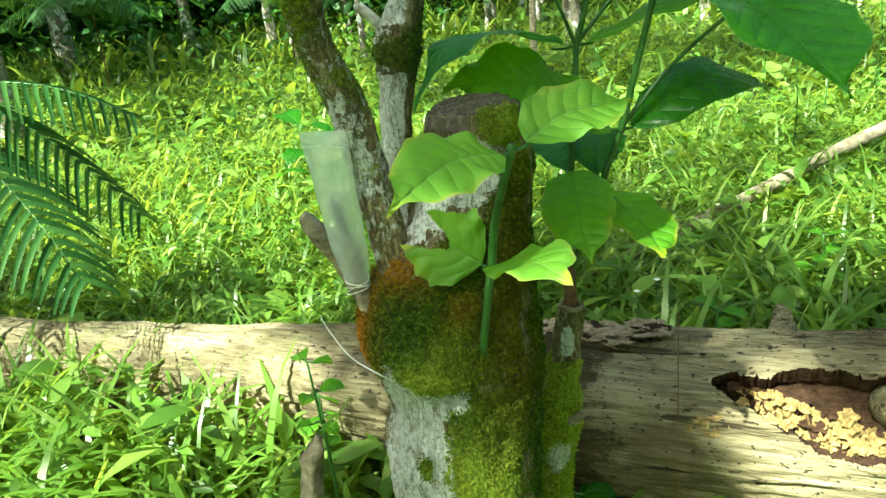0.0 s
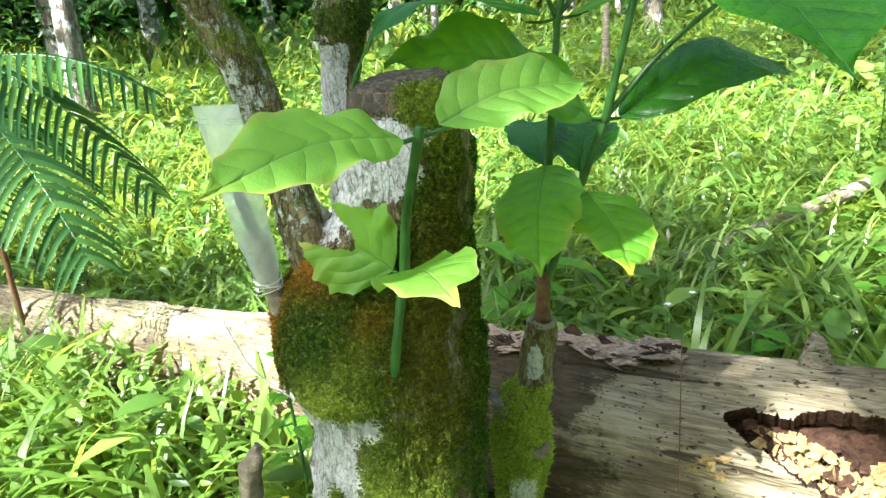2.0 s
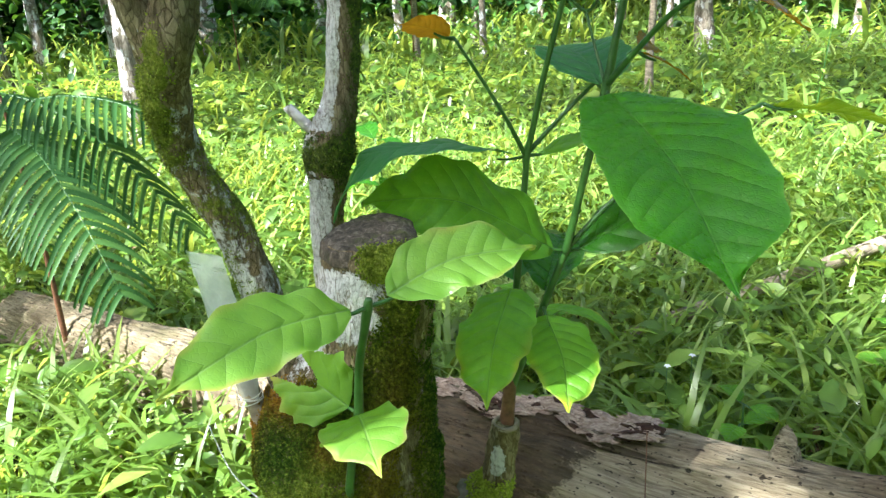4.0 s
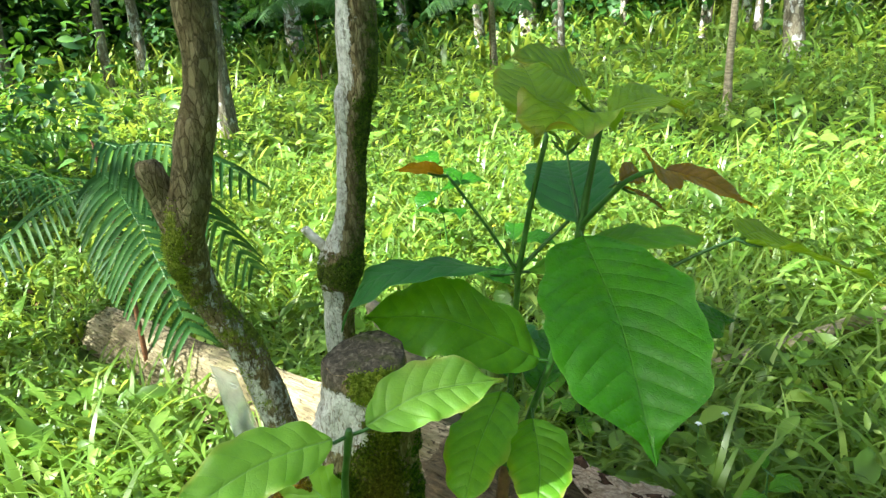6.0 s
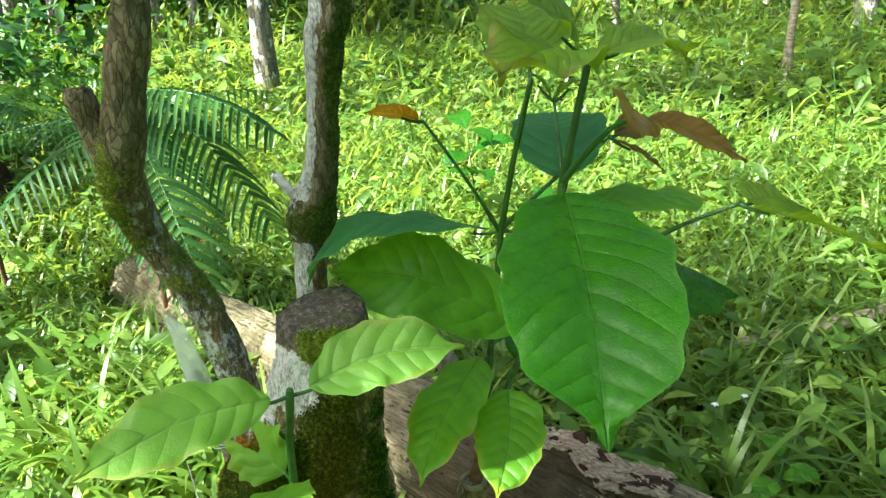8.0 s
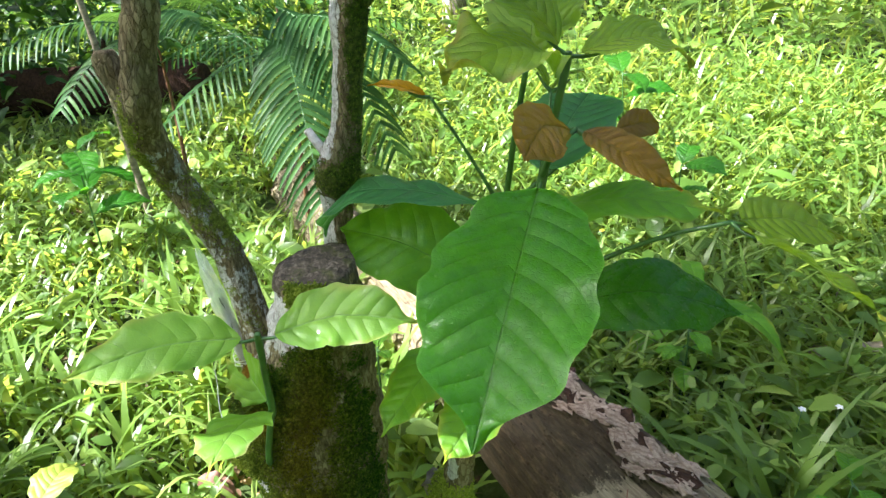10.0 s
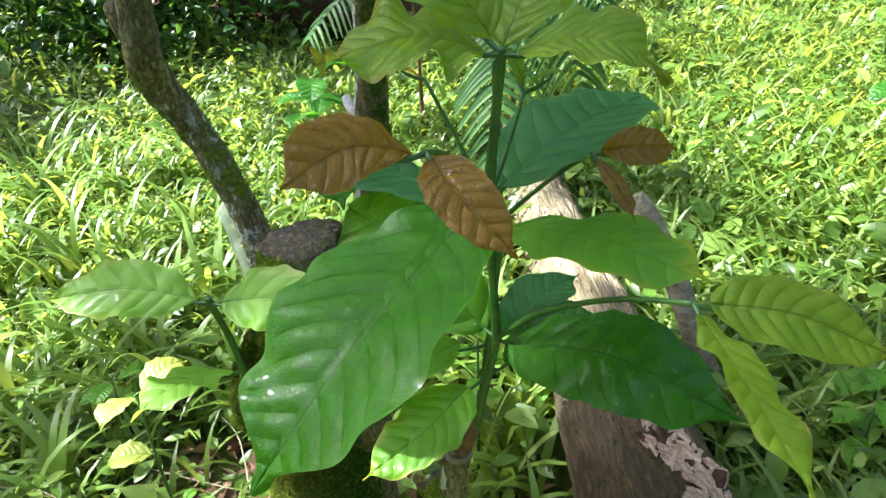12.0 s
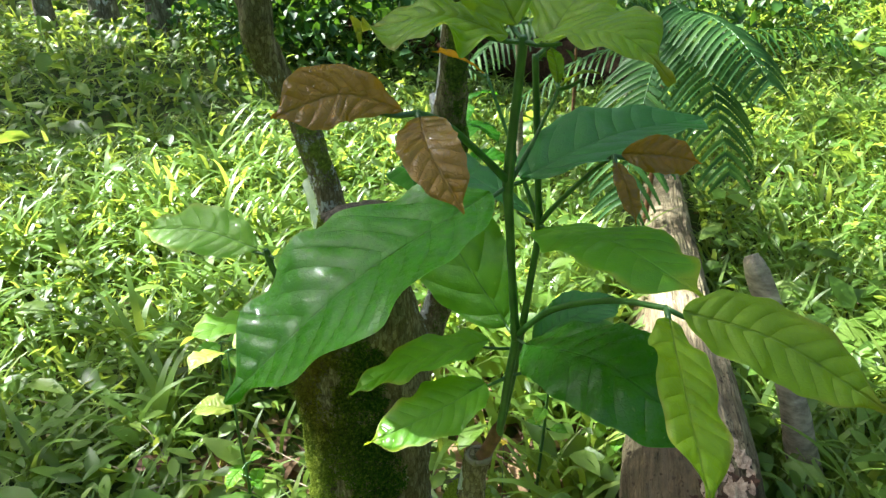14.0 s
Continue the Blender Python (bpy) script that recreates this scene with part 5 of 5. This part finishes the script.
# feathery saplings
def frond(t, pts, rs):
    """A bipinnate frond along x, y, z, radius rows: paired pinnae of tiny leaflets that hang a little."""
    L = sum((Vector(b[:3]) - Vector(a[:3])).length for a, b in zip(pts, pts[1:]))
    count = max(12, int(L / 0.025))
    sp = spline([q[:3] for q in pts], count)
    V, F = [], []
    for i in range(2, count):
        dd = Vector(sp[i] - sp[i - 1]).normalized()
        sd = dd.cross(Vector((0, 0, 1))).normalized()
        g = (i - 2) / (count - 2)
        for sgn in (-1, 1):
            out = (sd * sgn + dd * 0.50 + Vector((0, 0, -0.10 + rs.uniform(-0.10, 0.10)))).normalized()
            pl = L * 0.24 * math.sin(math.pi * (0.22 + 0.72 * g)) ** 0.7
            hangs = rs.uniform(0.15, 0.75)
            pd = (dd - out * dd.dot(out)).normalized() * math.cos(hangs) - Vector((0, 0, math.sin(hangs)))
            low = out.cross(pd).normalized() * sgn
            m_n = max(10, int(pl / 0.0075))
            b = len(V)
            for m in range(2 * m_n + 1):
                fm = m / (2 * m_n)
                c = Vector(sp[i]) + out * (pl * fm) + Vector((0, 0, -0.46 * pl * fm * fm))
                w = (0.0080 if m % 2 else 0.0055) * (1 - 0.55 * fm ** 3) * min(1.0, L / 0.6)
                V += [c - pd * w + low * (w * 0.4), c, c + pd * w + low * (w * 0.4)]
            for m in range(2 * m_n):
                k = b + 3 * m
                F += [(k, k + 1, k + 4, k + 3), (k + 1, k + 2, k + 5, k + 4)]
    fr = tagged(hang("frond", fast_mesh("frond", np.array(V), np.array(F), M["fern"]), t), kind="stuff")
    tube("stalk", pts, M["stem"], fr, 14, 6)


def feather_sapling(x, y, h, fronds, length, seed, label, tips=()):
    """A thin stem with a crown of fronds: at random round it, or to the tips given."""
    rs = random.Random(seed)
    z = ground_z(x, y)
    t = thing("feathery_sapling", label, "sapling", "feathery saplings", at=(x, y, z))
    tube("stem", [(x, y, z - 0.02, 0.010), (x + 0.02, y + 0.01, z + h * 0.5, 0.008), (x + 0.03, y, z + h, 0.004)], M["stem_brown"], t, 12, 8, 0.001, 50)
    top = Vector((x + 0.03, y, z + h))
    ways = [(Vector(e), top - Vector((0, 0, 0.05 * k))) for k, e in enumerate(tips)]
    for k in range(fronds):
        a, el = k * 2.399 + rs.uniform(-0.25, 0.25), rs.uniform(-0.35, 0.1)
        L = length * rs.uniform(0.8, 1.1)
        ways.append((top + Vector((math.cos(a) * math.cos(el), math.sin(a) * math.cos(el), math.sin(el))) * L, top - Vector((0, 0, h * rs.uniform(0, 0.2)))))
    for e, b in ways:
        L = (e - b).length
        pts = []
        for i in range(6):
            f = i / 5
            q = b.lerp(e, f) + Vector((0, 0, L * 0.50 * f * (1 - f)))
            pts.append((q.x, q.y, q.z, 0.0035 * (1 - 0.75 * f)))
        frond(t, pts, rs)
CROWN_TIPS = [(-1.22, 0.62, 0.53), (-1.22, 0.68, 0.78), (-1.12, 0.34, 0.46), (-1.60, 0.00, 0.62), (-1.75, 0.98, 0.80), (-2.2, 0.15, 0.85), (-1.40, 0.30, 0.55)]
feather_sapling(-1.75, 0.44, 0.93, 0, 0.74, 1, "feathery green sapling with bipinnate fronds over the log", CROWN_TIPS)
feather_sapling(-2.50, 0.10, 0.80, 7, 0.62, 2, "feathery green sapling with bipinnate fronds beside the log")
feather_sapling(-5.0, 6.6, 1.15, 8, 1.0, 3, "feathery green sapling at the wood's edge")
feather_sapling(-6.6, 5.2, 1.2, 8, 1.0, 4, "feathery green sapling at the wood's edge")

# sticks
fallen = thing("fallen_branch", "pale dead branch lying across the weeds", "branch", at=(-0.05, 1.6, 0.1))
tube("branch", [(-0.215, 1.375, 0.095, 0.016), (-0.186, 1.414, 0.10, 0.020), (0.02, 1.73, 0.135, 0.022), (0.253, 2.069, 0.175, 0.025), (0.62, 2.60, 0.25, 0.027), (1.15, 3.35, 0.34, 0.03)], M["twig"], fallen, 40, 14, 0.006, 30)
foot = thing("dead_stick", "grey dead stick leaning out of the weeds", "stick", at=(-0.29, -0.04, 0.1))
tube("stick", [(-0.300, -0.060, 0.02, 0.016), (-0.275, -0.035, 0.25, 0.016), (-0.254, -0.016, 0.39, 0.015), (-0.247, -0.010, 0.425, 0.013), (-0.243, -0.006, 0.445, 0.006)], M["twig"], foot, 26, 14, 0.010, 45)
old_trunk = thing("rotting_log", "dark rotting log lying at the edge of the clearing", "log", at=(-4.5, -0.8, 0.1))
tube("trunk", [(-5.5, -2.7, 0.16, 0.13), (-4.95, -1.7, 0.17, 0.14), (-4.4, -0.6, 0.18, 0.15), (-4.0, 0.25, 0.19, 0.16), (-3.9, 0.45, 0.20, 0.13)], M["rot_dark"], old_trunk, 60, 32, 0.03, 9)
tube("branch_stub", [(-4.2, -0.15, 0.26, 0.06), (-4.15, -0.10, 0.42, 0.045), (-4.13, -0.08, 0.50, 0.02)], M["rot_dark"], old_trunk, 10, 14, 0.012, 14)
grass_stalk = thing("grass_stalk", "thin dry upright stalk before the log", "stalk", at=(0.19, 0.36, 0.0))
tube("stalk", [(0.195, 0.36, 0.0, 0.0012), (0.192, 0.362, 0.25, 0.001), (0.188, 0.365, 0.50, 0.0008)], M["stem_brown"], grass_stalk, 10, 5)
for k in range(14):
    a = rng.uniform(-2.2, 2.2)
    x, y = -1.0 + 1.6 * math.cos(a * 1.3 + k), 0.3 + 1.5 * math.sin(a + k * 1.7)
    if abs(y - 0.54) < 0.25 or math.hypot(x, y) < 0.25:
        continue
    tw = thing("dry_twig", "thin dry twig on the ground", "twig", "dry twigs", at=(x, y, ground_z(x, y)))
    h = rng.uniform(0, 6.28)
    tube("twig", [(x, y, ground_z(x, y) + 0.01, 0.004), (x + 0.15 * math.cos(h), y + 0.15 * math.sin(h), ground_z(x, y) + 0.05, 0.0035), (x + 0.34 * math.cos(h + 0.2), y + 0.34 * math.sin(h + 0.2), ground_z(x, y) + 0.06, 0.002)], M["twig"], tw, 10, 6, 0.001, 60)


straws = random.Random(41)
for k in range(12):
    x, y = -0.42 + straws.uniform(-0.28, 0.28), -0.42 + straws.uniform(-0.3, 0.3)
    h, g = straws.uniform(0, 6.28), straws.uniform(0.20, 0.42)
    z = ground_z(x, y) + 0.06
    st = thing("dry_straw", "long dry pale straw lying in the grass", "straw", "dry straws", at=(x, y, ground_z(x, y)))
    tube("stalk", [(x, y, z, 0.0016), (x + 0.5 * g * math.cos(h), y + 0.5 * g * math.sin(h), z + 0.05, 0.0015), (x + g * math.cos(h + 0.15), y + g * math.sin(h + 0.15), z + 0.02, 0.0008)], M["twig"], st, 8, 5)

# ---- the wood around ----
def leaf_cloud(name, centres, spread, count, size, material, seed):
    rs = np.random.default_rng(seed)
    c = np.asarray(centres)[rs.integers(0, len(centres), count)]
    p = c + rs.normal(0, 1, (count, 3)) * np.asarray(spread)
    ln = rs.uniform(0.6, 1.3, count) * size
    return small_leaves(name, p, ln, ln * rs.uniform(0.4, 0.65, count), rs.normal(-0.15, 0.5, count), rs.uniform(0, 6.28, count), rs.normal(0, 0.5, count), material)


def wood_tree(x, y, r, h, lean, seed, label, crown=True, key="bark_far"):
    rs = random.Random(seed)
    z = ground_z(x, y)
    t = thing("forest_tree", label, "tree", "forest trees", at=(x, y, z))
    pts = [(x, y, z - 0.1, r * 1.35), (x + lean[0] * 0.1 * h, y + lean[1] * 0.1 * h, z + 0.1 * h, r)]
    for f in (0.3, 0.55, 0.8, 1.0):
        pts.append((x + lean[0] * h * f + rs.uniform(-1, 1) * r, y + lean[1] * h * f + rs.uniform(-1, 1) * r, z + h * f, r * (1 - 0.7 * f)))
    V, F, N = tube_arrays(pts, 40, 18, r * 0.10, 7, True, seed)
    cr = [0.26 + 0.30 * noise.noise(Vector((q.x * 3, q.y * 3, q.z * 2))) + 0.18 * max(0, -n_.x * 0.4 - n_.y) for q, n_ in zip(V, N)]
    mo = [0.32 * max(0.0, noise.noise(Vector((q.x * 4, q.y * 4, q.z * 3 + 7)))) for q in V]
    zz = [0.0] * len(V)
    hang("trunk", mesh_of("trunk", V, F, M[key], None, True, {"crust": cr, "moss": mo, "rust": zz, "gold": zz}), t)
    if crown:
        top = Vector(pts[-1][:3])
        cs = []
        for k in range(7):
            a = k * 0.9 + rs.uniform(-0.3, 0.3)
            e = top + Vector((math.cos(a) * rs.uniform(0.6, 1.6), math.sin(a) * rs.uniform(0.6, 1.6), rs.uniform(-0.8, 0.7)))
            m0 = Vector(pts[-2][:3]).lerp(top, rs.uniform(0, 0.8))
            tube("bough", [(*m0, r * 0.35), (*((m0 + e) / 2 + Vector((0, 0, 0.15))), r * 0.22), (*e, r * 0.08)], M[key], t, 8, 7)
            cs.append(tuple(e))
        hang("crown", leaf_cloud("crown", cs, (0.42, 0.42, 0.28), 900 if y > 2 else 160, 0.16, M["forest"], seed), t)
WOOD_BEHIND = [(-1.55, 5.3, 0.032, 3.6, (-0.02, 0.01)), (-1.9, 8.2, 0.1, 6, (-0.1, 0)), (-4.6, 7.6, 0.045, 5, (0.02, 0)), (-10.4, 6, 0.16, 7, (0.01, 0)), (-9.2, 6.8, 0.14, 7, (0, 0.02)), (-8.3, 8.4, 0.09, 6, (0.02, 0)), (-7.4, 9.4, 0.08, 6, (-0.03, 0))]
WOOD_FAR = [(-6.2, 9.9, 0.06, 6, (0.02, 0)), (-5.2, 10.4, 0.05, 6, (0, 0)), (-3.9, 10.6, 0.09, 6, (0.03, 0)), (-2.9, 9.9, 0.05, 6, (0, 0)), (-0.6, 10.6, 0.08, 6, (0.02, 0)), (0.6, 10.2, 0.1, 6, (-0.02, 0)), (1.9, 9.4, 0.16, 7, (0, 0)), (-5, 6.7, 0.035, 4.5, (0, 0))]
WOOD_SIDE = [(-4.84, 2.72, 0.085, 8.6, (0.02, 0.02)), (-9.4, 2.5, 0.1, 6, (0.03, 0)), (-9.9, 2.1, 0.08, 6, (0, 0.03)), (-9, 3.6, 0.06, 6, (0, 0)), (-5.2, -4.5, 0.11, 6, (0.02, 0)), (-5, -3.75, 0.12, 6, (0, 0.02)), (-5.6, -4.1, 0.1, 6, (0, 0)), (-4.9, -4.9, 0.07, 6, (-0.02, 0)), (-5.3, -1.3, 0.09, 6, (0.02, 0)), (-5.1, -0.9, 0.07, 6, (0, 0)), (-2.3, -0.09, 0.016, 2.8, (0.0, -0.07)), (-6.6, 0.4, 0.1, 6, (0, 0)), (-7.2, 1.3, 0.08, 6, (0, 0)), (-6.4, -5.3, 0.1, 6, (0, 0)), (-3.9, -6.3, 0.12, 6, (0, 0))]
for k, (x, y, r, h, ln) in enumerate(WOOD_BEHIND + WOOD_FAR + WOOD_SIDE):
    wood_tree(x, y, r, h, ln, 500 + k, "slim pale tree trunk at the wood's edge" if r < 0.05 else "grey forest tree trunk with pale patches", r > 0.04, "twig" if r < 0.04 else "bark_far")
rs = random.Random(77)
for k in range(34):
    a = rs.uniform(1.35, 4.1)
    d = rs.uniform(11.5, 17)
    x, y = d * math.cos(a), d * math.sin(a)
    wood_tree(x, y, rs.uniform(0.05, 0.15), rs.uniform(6, 8), (rs.uniform(-0.05, 0.05), rs.uniform(-0.05, 0.05)), 600 + k, "grey forest tree trunk with pale patches")
cs = []
for k in range(420):
    a = rs.uniform(1.0, 4.4)
    d = rs.uniform(10.5, 19)
    cs.append((d * math.cos(a), d * math.sin(a), 0.4 + rs.uniform(0, 1) ** 1.6 * 4.0))
tagged(hang("understorey", leaf_cloud("understorey", cs, (0.7, 0.7, 0.45), 42000, 0.17, M["forest"], 9), None), "dense dark green shrubs under the trees", "shrubs", "", "stuff")
cs = []
for k in range(60):
    a = rs.uniform(2.9, 3.75)
    d = rs.uniform(4.2, 6.2)
    cs.append((d * math.cos(a), d * math.sin(a), 0.25 + rs.uniform(0, 0.9)))
# added leaves behind the camera, out of view, to hold back skylight
edge = []
for k in range(150):
    a = rs.uniform(-0.9, 0.35)
    d = rs.uniform(2.7, 4.4)
    edge.append((d * math.cos(a), d * math.sin(a), 0.3 + rs.uniform(0, 3.6)))
tagged(hang("unseen_thicket", leaf_cloud("unseen_thicket", edge, (0.35, 0.35, 0.30), 15000, 0.13, M["forest"], 13), None), "added leaf mass out of view that blocks skylight", "shrubs", "", "stuff")
tagged(hang("shrubs", leaf_cloud("shrubs", cs, (0.35, 0.35, 0.22), 9000, 0.09, M["forest"], 10), None), "shaded green shrubs at the clearing's edge", "shrubs", "", "stuff")
cs = []
for k in range(900):
    a = rs.uniform(0, 6.28)
    d = rs.uniform(17, 24)
    cs.append((d * math.cos(a), d * math.sin(a), rs.uniform(0.5, 17)))
for k in range(500):
    a = rs.uniform(1.1, 4.3)
    d = rs.uniform(15, 21)
    cs.append((d * math.cos(a), d * math.sin(a), rs.uniform(0.3, 3.5)))
tagged(hang("far_woods", leaf_cloud("far_woods", cs, (1.2, 1.2, 0.9), 110000, 0.42, M["forest"], 12), None), "dense dark woods far around the clearing", "woods", "", "stuff")

# crowns of added trees, set overhead between the sun and the clearing to shape its shade
def shade_over(gx, gy, height, radius, count, seed):
    k = height / SUN_FROM.z
    return gx + SUN_FROM.x * k, gy + SUN_FROM.y * k, height, radius, count, seed
def added_shade_tree(clusters, base, limb_at, leaf=0.13):
    """An added tree that leans in from beyond the clearing to shade it; each cluster of its crown: place of its shadow,
    height, radius, leaves, seed.
    """
    bx, by = base
    t = thing("added_shade_tree", "added tall slender tree, its airy crown placed to cast shade", "tree", "shade trees", at=(bx, by, ground_z(bx, by)))
    ex, ey, ez = limb_at
    tube("trunk", [(bx, by, ground_z(bx, by) - 0.1, 0.13), (bx + (ex - bx) * 0.12, by + (ey - by) * 0.12, ez * 0.45, 0.09), (bx + (ex - bx) * 0.5, by + (ey - by) * 0.5, ez * 0.86, 0.05), (ex, ey, ez, 0.015)], M["twig"], t, 24, 12, 0.01, 8)
    for x, y, z, r, c, s in clusters:
        tips = random.Random(s * 31)
        cs = [(x + tips.uniform(-1, 1) * r, y + tips.uniform(-1, 1) * r, z + tips.uniform(-0.3, 0.3) * r) for k in range(16)]
        tube("bough", [(ex, ey, ez, 0.014), ((ex + x) / 2, (ey + y) / 2, (ez + z) / 2 + 0.1, 0.010), (x, y, z, 0.006)], M["twig"], t, 10, 6)
        hang("crown", leaf_cloud("crown", cs, (r * 0.40, r * 0.40, 0.10 * r), c, leaf, M["forest"], 700 + s), t)
# shadow spots chosen one by one; the leaves above them are invented blockers
SHADE_NEAR = ((0.36, 0.92, 0.16, 95), (0.46, 1.08, 0.15, 85), (0.54, 0.89, 0.10, 45), (0.34, 0.72, 0.09, 22), (0.54, 1.22, 0.15, 55), (0.09, 0.37, 0.08, 62), (0.05, 0.30, 0.07, 36), (0.12, 0.64, 0.12, 36), (0.14, 0.88, 0.13, 190), (0.02, 0.76, 0.11, 190), (-0.29, 0.72, 0.12, 190), (-0.16, 0.72, 0.12, 190), (0.27, 0.53, 0.06, 42), (0.57, 0.74, 0.08, 22), (0.50, 0.80, 0.09, 16), (-1.60, 0.75, 0.34, 330), (-2.20, 0.60, 0.40, 300), (0.20, 0.62, 0.08, 15), (0.22, 0.80, 0.11, 70), (0.02, 0.62, 0.14, 150),
              (-0.08, 0.80, 0.14, 260), (-0.35, 1.08, 0.24, 560), (-0.05, 1.22, 0.24, 340), (-1.35, 1.05, 0.30, 140), (-0.27, 0.17, 0.12, 110), (-0.75, 1.52, 0.28, 320), (0.25, 1.35, 0.26, 210), (-0.65, 0.98, 0.15, 160), (-0.28, 0.44, 0.15, 210), (-0.48, 0.86, 0.10, 100), (0.20, 1.68, 0.26, 130), (-0.30, 1.55, 0.28, 480), (-0.10, 2.05, 0.30, 280), (-0.60, 2.00, 0.28, 200), (-0.90, 0.28, 0.22, 50), (-0.50, 0.20, 0.14, 55), (-1.25, 0.35, 0.20, 40))
near = [shade_over(gx, gy, 7.2, r, c, k) for k, (gx, gy, r, c) in enumerate(SHADE_NEAR)]
added_shade_tree(near, (4.3, -1.2), (near[0][0] + 0.5, near[0][1] + 0.4, 7.5), 0.075)
for a, off in (((-0.28, -0.80, 7.2, 0.44, 760, 11), (-5.0, -3.0)), ((1.7, 2.4, 8.0, 0.6, 260, 12), (4.5, 0.5)), ((0.1, 2.65, 8.6, 0.75, 330, 21), (6.5, 2.0)), ((-2.2, 4.6, 9.0, 0.5, 300, 13), (-9, -2)), ((1.6, 5.4, 12.0, 0.8, 800, 14), (6, 0)), ((-0.9, 5.5, 12.0, 0.9, 900, 24), (-9, -2)), ((-2.85, -2.80, 7.2, 0.80, 2700, 15), (-6, -3)), ((-6.2, 5.8, 9.5, 1.2, 1800, 16), (-9, -2)), ((-3.8, -0.2, 7.2, 0.45, 520, 17), (-9, -2)), ((-9.0, 7.5, 7.5, 1.6, 2600, 18), (-9, -2)), ((0.3, 7.2, 14.0, 1.5, 3200, 19), (-9, -2)), ((-2.7, 8.2, 14.0, 1.6, 3600, 20), (-9, -2))):
    c = shade_over(*a)
    added_shade_tree([c], (c[0] + off[0], c[1] + off[1]), (c[0], c[1], c[2]))

# flowers and a fallen leaf
for k, (x, y, z, key) in enumerate([(-0.383, 0.138, 0.20, "flower"), (0.02, 1.0, 0.24, "flower_white"), (0.06, 1.06, 0.25, "flower_white"), (-0.9, 1.2, 0.22, "flower"), (-1.3, 1.9, 0.26, "flower"), (-0.4, 2.6, 0.28, "flower")]):
    f = thing("wild_flower", "small yellow wild flower" if key == "flower" else "small white wild flower", "flower", "wild flowers", at=(x, y, ground_z(x, y)))
    tube("stalk", [(x, y, ground_z(x, y), 0.0012), (x, y, z, 0.001)], M["stem"], f, 4, 5)
    for m in range(5):
        a = m * 1.257
        hang("petal", small_leaves("petal", np.array([[x, y, z]]), np.array([0.009]), np.array([0.007]), np.array([0.3]), np.array([a]), np.array([0.0]), M[key]), f)
for k, (x, y, h) in enumerate([(-0.18, 0.28, 1.5), (-0.06, 0.31, 0.4), (-0.42, -0.30, 2.6), (-0.55, -0.12, 4.0), (-0.30, -0.62, 5.2)]):
    z = ground_z(x, y)
    dead = thing("dead_leaf", "curled reddish-brown dead leaf on the ground", "leaf", "dead leaves", at=(x, y, z))
    hang("blade", leaf_mesh((x, y, z + 0.05), (x + 0.10 * math.cos(h), y + 0.10 * math.sin(h), z + 0.11), 0.055, M["dry"], arch=0.2, fold=0.5, wave=0.1, seed=90 + k), dead)
